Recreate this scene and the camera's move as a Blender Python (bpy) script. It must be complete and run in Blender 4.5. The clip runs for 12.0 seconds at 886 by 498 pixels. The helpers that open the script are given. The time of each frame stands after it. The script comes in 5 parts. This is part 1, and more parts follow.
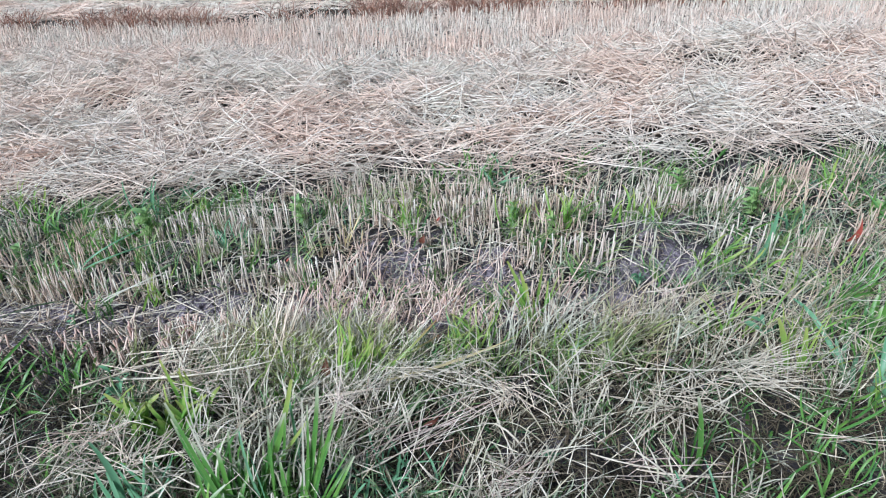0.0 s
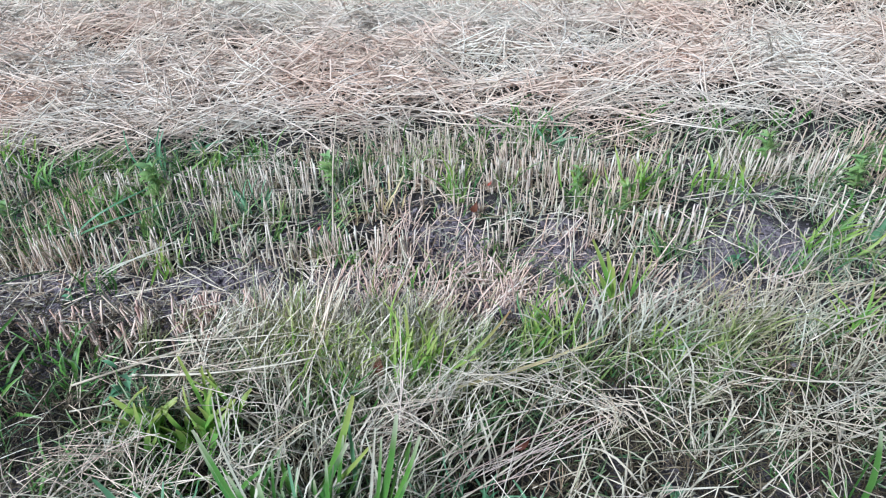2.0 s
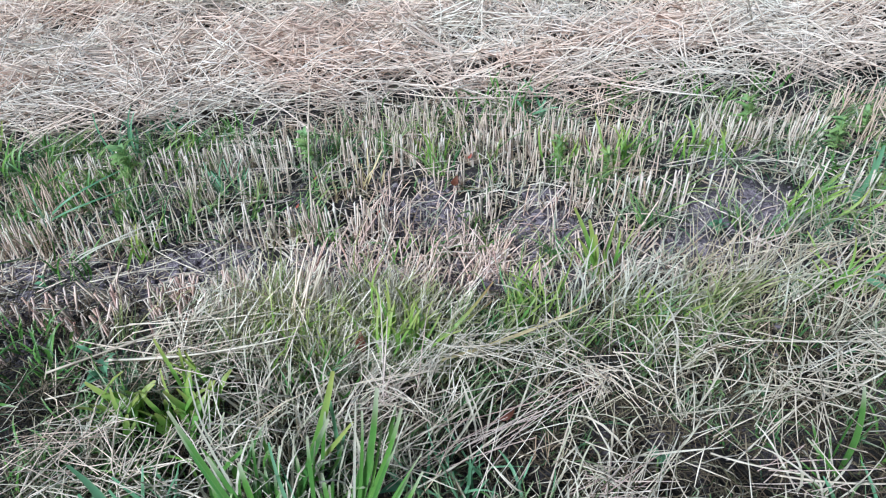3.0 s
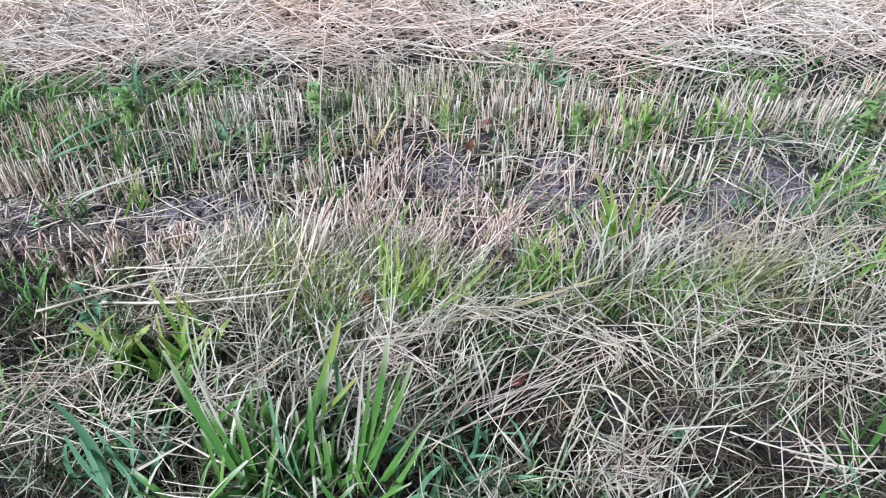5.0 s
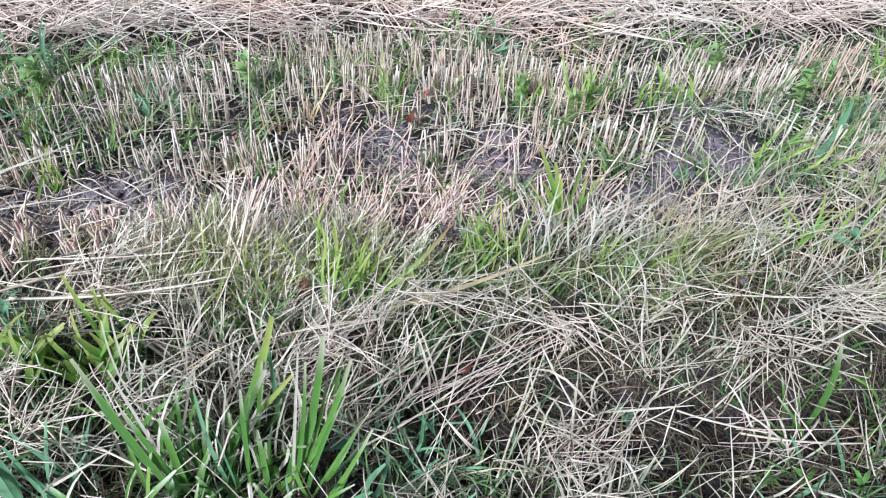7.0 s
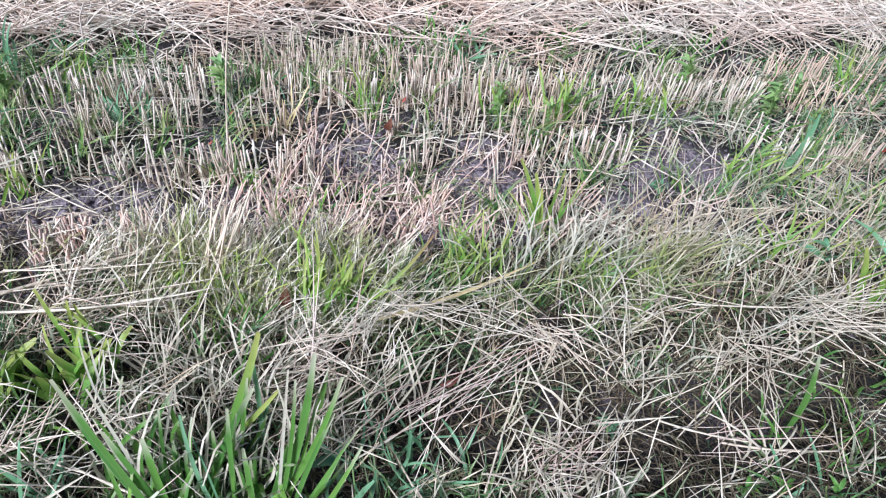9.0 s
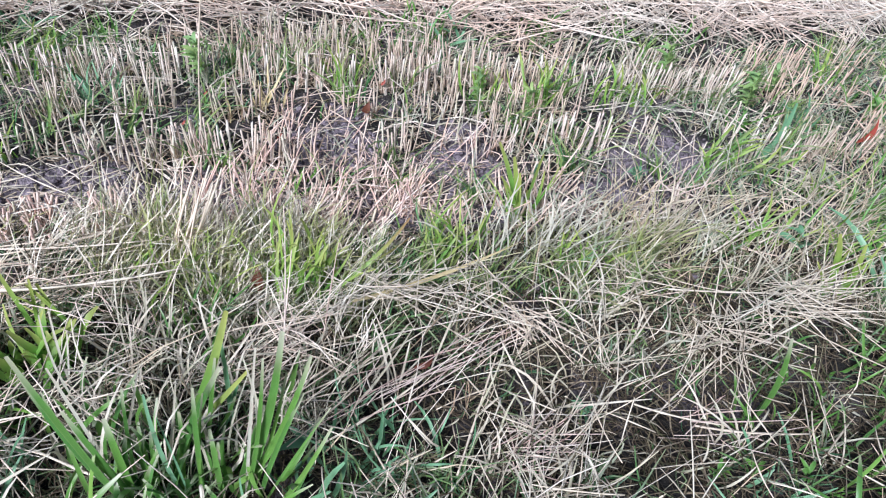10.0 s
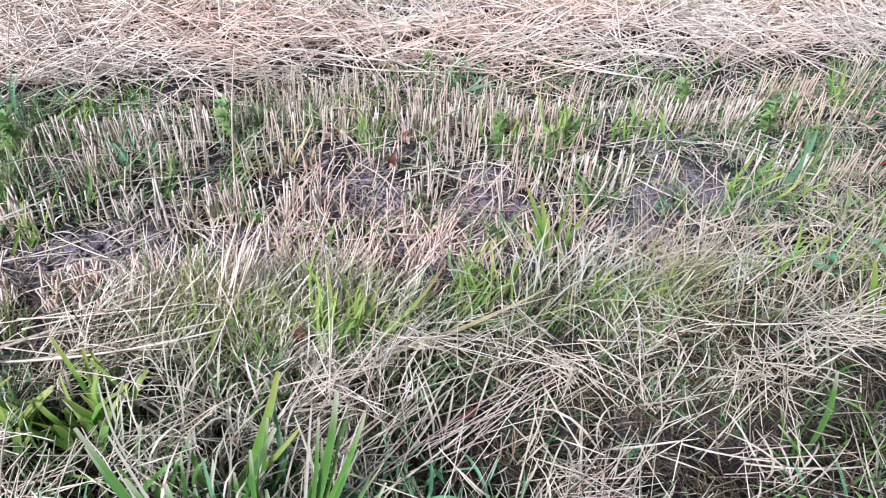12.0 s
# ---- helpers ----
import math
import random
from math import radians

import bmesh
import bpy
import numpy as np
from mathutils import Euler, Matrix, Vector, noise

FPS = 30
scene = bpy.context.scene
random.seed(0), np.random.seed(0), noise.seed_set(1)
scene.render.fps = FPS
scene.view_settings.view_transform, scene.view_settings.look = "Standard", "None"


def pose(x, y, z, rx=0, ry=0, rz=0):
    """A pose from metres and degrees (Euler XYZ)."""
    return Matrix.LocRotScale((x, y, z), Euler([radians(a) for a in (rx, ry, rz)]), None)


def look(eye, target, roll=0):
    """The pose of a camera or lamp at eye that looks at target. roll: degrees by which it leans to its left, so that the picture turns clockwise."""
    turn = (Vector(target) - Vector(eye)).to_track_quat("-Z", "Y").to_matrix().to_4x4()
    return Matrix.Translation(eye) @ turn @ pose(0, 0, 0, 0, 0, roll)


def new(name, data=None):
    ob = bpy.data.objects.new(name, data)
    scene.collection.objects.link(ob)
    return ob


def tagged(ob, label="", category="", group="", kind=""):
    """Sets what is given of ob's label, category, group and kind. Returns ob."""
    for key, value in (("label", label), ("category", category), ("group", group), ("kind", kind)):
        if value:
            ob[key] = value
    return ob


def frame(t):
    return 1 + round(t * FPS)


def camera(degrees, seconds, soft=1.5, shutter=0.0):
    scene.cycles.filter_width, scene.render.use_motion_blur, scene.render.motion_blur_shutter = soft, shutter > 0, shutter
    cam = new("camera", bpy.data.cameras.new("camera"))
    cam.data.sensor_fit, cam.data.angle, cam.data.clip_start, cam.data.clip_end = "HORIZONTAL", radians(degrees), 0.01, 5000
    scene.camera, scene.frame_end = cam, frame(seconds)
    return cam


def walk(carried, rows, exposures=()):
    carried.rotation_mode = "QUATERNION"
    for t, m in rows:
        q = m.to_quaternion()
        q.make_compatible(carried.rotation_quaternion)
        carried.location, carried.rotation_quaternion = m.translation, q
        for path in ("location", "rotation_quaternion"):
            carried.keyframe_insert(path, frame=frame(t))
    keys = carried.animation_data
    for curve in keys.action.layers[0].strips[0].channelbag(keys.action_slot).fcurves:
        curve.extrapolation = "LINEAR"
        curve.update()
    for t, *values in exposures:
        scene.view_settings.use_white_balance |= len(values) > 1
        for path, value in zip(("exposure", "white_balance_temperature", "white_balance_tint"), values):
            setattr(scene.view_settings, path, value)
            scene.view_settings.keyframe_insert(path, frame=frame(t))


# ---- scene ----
cam = camera(70.0, 12.0, 1.2)
PATH = [
    (0, (0.442, -0.325, 1.43), (0.18, 1.406, 0.464), -4.1),
    (0.5, (0.411, -0.308, 1.429), (0.141, 1.404, 0.431), -5.4),
    (1, (0.265, -0.247, 1.411), (0.11, 1.52, 0.487), -4.2),
    (1.5, (0.194, -0.13, 1.349), (0.002, 1.574, 0.319), -4.0),
    (2, (0.16, 0.019, 1.293), (-0.091, 1.681, 0.209), -2.8),
    (2.5, (0.169, 0.068, 1.249), (-0.063, 1.707, 0.126), -2.8),
    (3, (0.175, 0.034, 1.257), (-0.033, 1.665, 0.119), -3.9),
    (3.2, (0.174, 0.028, 1.247), (-0.023, 1.648, 0.09), -3.3),
    (4.8, (0.13, 0.049, 1.171), (-0.072, 1.656, -0.002), -0.7),
    (5, (0.129, 0.059, 1.163), (-0.072, 1.656, -0.024), -0.5),
    (5.5, (0.121, 0.093, 1.156), (-0.043, 1.679, -0.051), 0.1),
    (6, (0.119, 0.111, 1.146), (0.003, 1.69, -0.076), 1.4),
    (6.5, (0.125, 0.118, 1.128), (0.058, 1.671, -0.13), 2.0),
    (7, (0.135, 0.137, 1.146), (0.106, 1.686, -0.119), 1.8),
    (8.8, (0.104, 0.134, 1.152), (0.156, 1.687, -0.107), 4.3),
    (9, (0.095, 0.153, 1.157), (0.168, 1.71, -0.097), 4.2),
    (9.5, (0.082, 0.175, 1.159), (0.173, 1.728, -0.097), 4.9),
    (10, (0.111, 0.153, 1.128), (0.243, 1.693, -0.141), 6.1),
    (10.5, (0.126, 0.142, 1.113), (0.291, 1.657, -0.182), 6.8),
    (11, (0.119, 0.163, 1.138), (0.269, 1.72, -0.109), 5.1),
    (11.5, (0.102, 0.175, 1.161), (0.224, 1.767, -0.043), 3.7),
    (12, (0.069, 0.149, 1.168), (0.139, 1.76, -0.016), 1.7),
]
walk(cam, [(t, look(eye, target, roll)) for t, eye, target, roll in PATH],
     [(0, -0.04, 5390, 1.2), (2.5, -0.06, 5360, -0.3), (5, 0.02, 5460, 3.4), (7, 0.18, 5560, 6.7), (9, 0.16, 5600, 8.2), (12, 0.17, 5720, 10.7)])

# ---- light ----
world = bpy.data.worlds.new("evening_sky")
scene.world = world
world.use_nodes = True
wn = world.node_tree
wn.nodes.clear()
sky = wn.nodes.new("ShaderNodeTexSky")
sky.sky_type = 'NISHITA'
sky.sun_disc = False
sky.sun_elevation = radians(40)
sky.sun_rotation = radians(212)
sky.dust_density = 2.5
sky.ozone_density = 0.6
w_bg = wn.nodes.new("ShaderNodeBackground")
w_bg.inputs["Strength"].default_value = 0.060
w_out = wn.nodes.new("ShaderNodeOutputWorld")
wn.links.new(sky.outputs[0], w_bg.inputs["Color"])
wn.links.new(w_bg.outputs[0], w_out.inputs["Surface"])
sun = new("sun", bpy.data.lights.new("sun", 'SUN'))
sun.data.energy = 5.0
sun.data.angle = radians(17)
sun.data.color = (1.0, 0.965, 0.975)
sun.matrix_world = look((-12, -18, 18.2), (0, 0, 0))


# ---- materials ----
def shader(name):
    m = bpy.data.materials.new(name)
    m.use_nodes = True
    nt = m.node_tree
    return m, nt, nt.nodes["Principled BSDF"]


def ramp(nt, source, colours, stops=None):
    r = nt.nodes.new("ShaderNodeValToRGB")
    els = r.color_ramp.elements
    while len(els) < len(colours):
        els.new(0.5)
    for i, c in enumerate(colours):
        els[i].position = stops[i] if stops else i / (len(colours) - 1)
        els[i].color = (*c, 1)
    nt.links.new(source, r.inputs[0])
    return r.outputs[0]


def noise_tex(nt, scale, detail=3.0, vector=None):
    n = nt.nodes.new("ShaderNodeTexNoise")
    n.inputs["Scale"].default_value = scale
    n.inputs["Detail"].default_value = detail
    if vector is None:
        vector = nt.nodes.new("ShaderNodeTexCoord").outputs["Object"]
    nt.links.new(vector, n.inputs["Vector"])
    return n.outputs[0]


def blend(nt, factor, a, b, mode='MIX'):
    m = nt.nodes.new("ShaderNodeMix")
    m.data_type, m.blend_type = 'RGBA', mode
    if isinstance(factor, float):
        m.inputs[0].default_value = factor
    else:
        nt.links.new(factor, m.inputs[0])
    for socket, v in ((m.inputs[6], a), (m.inputs[7], b)):
        if isinstance(v, tuple):
            socket.default_value = (*v, 1)
        else:
            nt.links.new(v, socket)
    return m.outputs[2]


def fibre(name, colours, source="island", rough=0.55, glow=0.0, tips=None, stain=(0.75, 0.68, 0.6), fleck=60.0, patchy=0.0, veins=False, tip_from=0.55):
    """Plant fibre: one colour a strand, mottled along it; glow lets light through thin leaves; tips dry towards the end."""
    m, nt, p = shader(name)
    if source == "island":
        rnd = nt.nodes.new("ShaderNodeNewGeometry").outputs["Random Per Island"]
    else:
        rnd = nt.nodes.new("ShaderNodeObjectInfo").outputs["Random"]
    col = ramp(nt, rnd, colours)
    if tips:
        at = nt.nodes.new("ShaderNodeAttribute")
        at.attribute_name = "along"
        f = ramp(nt, at.outputs["Fac"], [(0, 0, 0), (0, 0, 0), (0.85, 0.85, 0.85)], [0.0, tip_from, 1.0])
        col = blend(nt, f, col, tips)
    mott = ramp(nt, noise_tex(nt, fleck), [(0, 0, 0), (1, 1, 1)], [0.42, 0.72])
    col = blend(nt, mott, col, blend(nt, 0.55, col, stain, 'MULTIPLY'))
    if veins:
        ac = nt.nodes.new("ShaderNodeAttribute")
        ac.attribute_name = "across"
        line = nt.nodes.new("ShaderNodeMath")
        line.operation = 'MULTIPLY'
        line.inputs[1].default_value = 26.0
        nt.links.new(ac.outputs["Fac"], line.inputs[0])
        wave = nt.nodes.new("ShaderNodeMath")
        wave.operation = 'SINE'
        nt.links.new(line.outputs[0], wave.inputs[0])
        col = blend(nt, ramp(nt, wave.outputs[0], [(0, 0, 0), (0.14, 0.14, 0.14)], [0.2, 0.9]), col, (0.36, 0.50, 0.18))
        rim = nt.nodes.new("ShaderNodeMath")
        rim.operation = 'ABSOLUTE'
        nt.links.new(ac.outputs["Fac"], rim.inputs[0])
        col = blend(nt, ramp(nt, rim.outputs[0], [(0, 0, 0), (0.16, 0.16, 0.16)], [0.72, 1.0]), col, (0.52, 0.58, 0.30))
    if patchy:
        hue = ramp(nt, noise_tex(nt, patchy, 2.0), [(1.0, 0.87, 0.80), (1.0, 0.96, 0.92), (0.96, 0.97, 0.93)], [0.40, 0.54, 0.70])
        col = blend(nt, 1.0, col, hue, 'MULTIPLY')
    nt.links.new(col, p.inputs["Base Color"])
    p.inputs["Roughness"].default_value = rough
    p.inputs["Specular IOR Level"].default_value = 0.35
    if glow:
        tr = nt.nodes.new("ShaderNodeBsdfTranslucent")
        nt.links.new(col, tr.inputs["Color"])
        mx = nt.nodes.new("ShaderNodeMixShader")
        mx.inputs[0].default_value = glow
        nt.links.new(p.outputs[0], mx.inputs[1])
        nt.links.new(tr.outputs[0], mx.inputs[2])
        nt.links.new(mx.outputs[0], nt.nodes["Material Output"].inputs["Surface"])
    return m


STRAW = fibre("straw", [(0.66, 0.55, 0.48), (0.84, 0.74, 0.67), (0.89, 0.82, 0.76), (0.82, 0.71, 0.63), (0.93, 0.88, 0.82), (0.80, 0.74, 0.65)], patchy=1.3)
STUB = fibre("stubble_straw", [(0.58, 0.48, 0.40), (0.73, 0.65, 0.57), (0.70, 0.58, 0.53), (0.80, 0.74, 0.67), (0.58, 0.57, 0.44), (0.72, 0.62, 0.55)], fleck=40.0, patchy=1.3)
HAY = fibre("grey_hay", [(0.68, 0.61, 0.49), (0.58, 0.55, 0.43), (0.78, 0.73, 0.61), (0.48, 0.48, 0.33), (0.74, 0.69, 0.57), (0.44, 0.36, 0.27)], glow=0.1, patchy=5.0)
RUST = fibre("rusty_straw", [(0.30, 0.14, 0.10), (0.46, 0.27, 0.20), (0.22, 0.10, 0.07), (0.58, 0.42, 0.33), (0.52, 0.24, 0.15)])
HUSK = fibre("brown_husk", [(0.40, 0.30, 0.21), (0.52, 0.42, 0.31), (0.30, 0.21, 0.14), (0.60, 0.51, 0.40), (0.42, 0.36, 0.22)], glow=0.1)
ROSY = fibre("rosy_straw", [(0.76, 0.52, 0.44), (0.84, 0.68, 0.61), (0.60, 0.40, 0.35), (0.88, 0.79, 0.72), (0.80, 0.56, 0.45), (0.76, 0.64, 0.54)], fleck=40.0)
# Brown rotting hay, coloured darker to carry the shade below the mat.
SHADED_THATCH = fibre("shaded_rotting_thatch", [(0.07, 0.05, 0.033), (0.14, 0.105, 0.07), (0.045, 0.04, 0.022), (0.24, 0.19, 0.13), (0.08, 0.09, 0.04)])
PALE = fibre("pale_hay", [(0.78, 0.70, 0.57), (0.86, 0.80, 0.69), (0.66, 0.61, 0.48), (0.90, 0.85, 0.75), (0.82, 0.73, 0.62), (0.60, 0.53, 0.40)], glow=0.1)
STALK = fibre("pale_stalk", [(0.68, 0.60, 0.48), (0.80, 0.72, 0.60), (0.56, 0.48, 0.38), (0.74, 0.64, 0.53)], "object", 0.5)
CREAM = fibre("cream_straw", [(0.86, 0.74, 0.60), (0.80, 0.66, 0.54), (0.90, 0.80, 0.68)], "object", 0.5)
PINK = fibre("pinkish_straw", [(0.68, 0.52, 0.46), (0.78, 0.66, 0.60), (0.60, 0.42, 0.37), (0.76, 0.68, 0.61)], "object", 0.5)
GRASS = fibre("fine_grass", [(0.05, 0.15, 0.06), (0.10, 0.25, 0.07), (0.17, 0.32, 0.10), (0.06, 0.18, 0.10), (0.25, 0.33, 0.17), (0.11, 0.23, 0.15)], glow=0.25, tips=(0.34, 0.38, 0.22), rough=0.45)
SPROUT = fibre("sprouting_grass", [(0.16, 0.34, 0.09), (0.28, 0.44, 0.12), (0.36, 0.45, 0.16), (0.12, 0.28, 0.10), (0.20, 0.38, 0.16)], glow=0.35, tips=(0.46, 0.48, 0.26), rough=0.45)
LUSH = fibre("wispy_grass", [(0.24, 0.34, 0.10), (0.36, 0.41, 0.15), (0.50, 0.48, 0.27), (0.18, 0.29, 0.09), (0.60, 0.55, 0.40)], glow=0.3, tips=(0.50, 0.48, 0.26), rough=0.45)
FADED = fibre("fading_grass", [(0.30, 0.36, 0.24), (0.46, 0.47, 0.37), (0.20, 0.28, 0.18), (0.58, 0.56, 0.47), (0.36, 0.38, 0.28), (0.62, 0.58, 0.50)], glow=0.2, tips=(0.62, 0.57, 0.47), rough=0.5)
BLADE = fibre("grass_blade", [(0.05, 0.16, 0.035), (0.14, 0.31, 0.055), (0.08, 0.22, 0.05), (0.22, 0.40, 0.08)], "object", 0.38, glow=0.25, tips=(0.60, 0.58, 0.46), fleck=25.0, veins=True, tip_from=0.8)
LIME = fibre("young_grass", [(0.20, 0.43, 0.08), (0.32, 0.53, 0.10), (0.16, 0.37, 0.07), (0.40, 0.54, 0.13)], "object", 0.42, glow=0.42, tips=(0.52, 0.52, 0.16), fleck=25.0, veins=True)
BLUE = fibre("bluish_leaf", [(0.13, 0.30, 0.17), (0.19, 0.37, 0.22), (0.10, 0.25, 0.13)], "object", 0.4, glow=0.2, fleck=25.0, veins=True)
WEED = fibre("weed_leaf", [(0.26, 0.44, 0.16), (0.36, 0.52, 0.19), (0.30, 0.48, 0.21), (0.42, 0.54, 0.20)], "object", 0.45, glow=0.35, fleck=30.0)
YELLOW = fibre("yellowed_leaf", [(0.62, 0.52, 0.28), (0.66, 0.55, 0.32)], "object", 0.5, glow=0.2)
BENT = fibre("turning_leaf", [(0.24, 0.42, 0.10), (0.30, 0.44, 0.12)], "object", 0.45, glow=0.25, tips=(0.66, 0.34, 0.20), fleck=25.0, veins=True)
DRY = fibre("dry_leaf", [(0.62, 0.56, 0.46), (0.50, 0.47, 0.37), (0.72, 0.66, 0.56), (0.44, 0.43, 0.31)], "object", 0.5, glow=0.15, fleck=30.0)
BROWN = fibre("dead_leaf", [(0.11, 0.035, 0.022), (0.14, 0.05, 0.03)], "object", 0.6, glow=0.1)
RED = fibre("red_petal", [(0.30, 0.05, 0.04), (0.38, 0.09, 0.06)], "object", 0.5, glow=0.2, stain=(0.8, 0.5, 0.4))


def soil_material():
    m, nt, p = shader("field_soil")
    big = noise_tex(nt, 3.0, 5.0)
    fine = noise_tex(nt, 70.0, 6.0)
    col = blend(nt, big, (0.13, 0.108, 0.128), (0.56, 0.47, 0.54))
    crumb = ramp(nt, fine, [(0.45, 0.45, 0.45), (1, 1, 1)], [0.35, 0.7])
    col = blend(nt, 1.0, col, crumb, 'MULTIPLY')
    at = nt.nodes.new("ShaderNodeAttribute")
    at.attribute_name = "litter_shade"
    # Near-black litter colour, with the shade under hay and stubble worked in.
    rot_shade = ramp(nt, noise_tex(nt, 55.0, 5.0), [(0.004, 0.0035, 0.003), (0.013, 0.010, 0.0075), (0.04, 0.031, 0.023)], [0.35, 0.58, 0.85])
    nt.links.new(blend(nt, at.outputs["Fac"], col, rot_shade), p.inputs["Base Color"])
    p.inputs["Roughness"].default_value = 0.85
    b = nt.nodes.new("ShaderNodeBump")
    b.inputs["Strength"].default_value = 1.0
    b.inputs["Distance"].default_value = 0.03
    nt.links.new(fine, b.inputs["Height"])
    nt.links.new(b.outputs[0], p.inputs["Normal"])
    return m


def core_shade_material():
    m, nt, p = shader("core_shade")
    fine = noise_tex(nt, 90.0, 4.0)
    # Dark tones paint the shade deep inside a swath.
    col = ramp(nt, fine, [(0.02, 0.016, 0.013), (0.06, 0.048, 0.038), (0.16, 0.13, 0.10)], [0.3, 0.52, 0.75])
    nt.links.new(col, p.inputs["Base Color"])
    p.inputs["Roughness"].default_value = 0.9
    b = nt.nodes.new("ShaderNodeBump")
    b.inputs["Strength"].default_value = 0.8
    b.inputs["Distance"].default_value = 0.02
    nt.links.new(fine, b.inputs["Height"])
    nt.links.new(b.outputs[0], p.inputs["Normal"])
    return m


SOIL = soil_material()
CORE_SHADE = core_shade_material()


# ---- the lie of the land ----
def wavy(x, y, scale, seed):
    """Smooth random field in about -1..1."""
    r = np.random.default_rng(seed)
    v = np.zeros(np.broadcast(x, y).shape)
    for k in range(9):
        a = r.uniform(0, 2 * np.pi)
        f = scale * r.uniform(0.5, 1.9)
        v += np.sin((x * np.cos(a) + y * np.sin(a)) * f + r.uniform(0, 6.28))
    return v / 3.2


def bell(x, y, cx, cy, rx, ry):
    return np.exp(-((x - cx) / rx) ** 2 - ((y - cy) / ry) ** 2)


def ground_z(x, y):
    near = np.clip((7 - np.hypot(x, y - 1.5)) / 3, 0, 1)
    rut = 1.72 + 0.06 * (x + 1.0)
    z = 0.012 * wavy(x, y, 5, 1) * near + 0.007 * wavy(x, y, 21, 2) * near + 0.004 * wavy(x, y, 60, 3) * near
    z -= 0.05 * np.exp(-((y - rut) / 0.17) ** 2) * np.clip((0.9 - x) / 0.8, 0, 1)
    z -= 0.03 * bell(x, y, 0.95, 2.02, 0.25, 0.16)
    return z


EDGE_X = [-9, -4, -2.7, -1.9, -1.3, -0.7, -0.35, 0, 0.5, 1.0, 1.6, 2.2, 2.7, 4, 9]
EDGE_NEAR = [2.35, 2.55, 2.70, 2.78, 2.84, 3.03, 3.14, 3.08, 3.10, 3.15, 3.25, 3.4, 3.6, 4.0, 5.2]
EDGE_FAR = [7.2, 6.7, 6.4, 6.0, 5.55, 5.4, 5.45, 5.55, 5.9, 6.2, 6.3, 6.3, 6.2, 5.2, 6.6]


def swath_z(x, y):
    """Height of the straw swath over the ground; 0 outside it."""
    a, b = np.interp(x, EDGE_X, EDGE_NEAR), np.interp(x, EDGE_X, EDGE_FAR)
    s = np.clip((y - a) / (b - a), 0, 1)
    h = 0.14 * np.clip(4 * s * (1 - s), 0, 1) ** 0.36
    h = h * (1 + 0.35 * wavy(x, y, 4, 5)) + 4 * s * (1 - s) * (0.15 * bell(x, y, -2.9, 5.1, 1.1, 0.8) + 0.12 * bell(x, y, 2.4, 5.3, 1.3, 0.7))
    return np.where((s > 0) & (s < 1), np.maximum(h, 0.01), 0)


def far_line(x):
    return np.interp(x, [-20, -5.8, -4, -3, 3, 9], [11.5, 8.75, 8.45, 8.65, 8.5, 8.6])


def far_swath_z(x, y):
    s = np.clip((y - far_line(x)) / 2.6, 0, 1)
    return 0.24 * np.sqrt(4 * s * (1 - s)) * (1 + 0.25 * wavy(x, y, 2, 8)) * np.clip((3.6 - x) / 1.4, 0, 1)


# ---- mesh helpers ----
def mesh_from(name, verts, quads, material, along=None, across=None):
    me = bpy.data.meshes.new(name)
    me.vertices.add(len(verts))
    me.vertices.foreach_set("co", np.asarray(verts, np.float32).ravel())
    n = len(quads)
    me.loops.add(4 * n)
    me.loops.foreach_set("vertex_index", np.asarray(quads, np.int32).ravel())
    me.polygons.add(n)
    me.polygons.foreach_set("loop_start", np.arange(0, 4 * n, 4, dtype=np.int32))
    me.polygons.foreach_set("loop_total", np.full(n, 4, np.int32))
    me.polygons.foreach_set("use_smooth", np.ones(n, bool))
    me.update(calc_edges=True)
    if along is not None:
        me.attributes.new("along", 'FLOAT', 'POINT').data.foreach_set("value", np.asarray(along, np.float32).ravel())
    if across is not None:
        me.attributes.new("across", 'FLOAT', 'POINT').data.foreach_set("value", np.asarray(across, np.float32).ravel())
    me.materials.append(material)
    return me


def strands(name, centre, width, material, sides=3, flat=False, seed=0):
    """Many strands in one mesh: centre (n, k, 3), full width (n, k). Tubes with so many sides, or folded ribbons."""
    r = np.random.default_rng(seed)
    n, k, _ = centre.shape
    tang = np.gradient(centre, axis=1)
    tang /= np.linalg.norm(tang, axis=2, keepdims=True) + 1e-9
    ref = r.normal(size=(n, 1, 3))
    if flat:
        ref = ref * 0.6 + np.array([0, 0, 1.0])
    u = np.cross(tang, ref)
    u /= np.linalg.norm(u, axis=2, keepdims=True) + 1e-9
    v = np.cross(tang, u)
    w = width[..., None] / 2
    if flat:
        ring = [centre - u * w, centre + v * w * 0.35, centre + u * w]
        joins = [(0, 1), (1, 2)]
    else:
        ring = [centre + (u * math.cos(2 * math.pi * i / sides) + v * math.sin(2 * math.pi * i / sides)) * w for i in range(sides)]
        joins = [(i, (i + 1) % sides) for i in range(sides)]
    s = len(ring)
    verts = np.stack(ring, axis=2).reshape(-1, 3)
    at = (np.arange(n)[:, None] * k + np.arange(k - 1)[None]).reshape(-1, 1) * s
    quads = np.concatenate([np.concatenate([at + a, at + b, at + s + b, at + s + a], axis=1) for a, b in joins])
    along = np.broadcast_to(np.linspace(0, 1, k)[None, :, None], (n, k, s))
    return mesh_from(name, verts, quads, material, along)


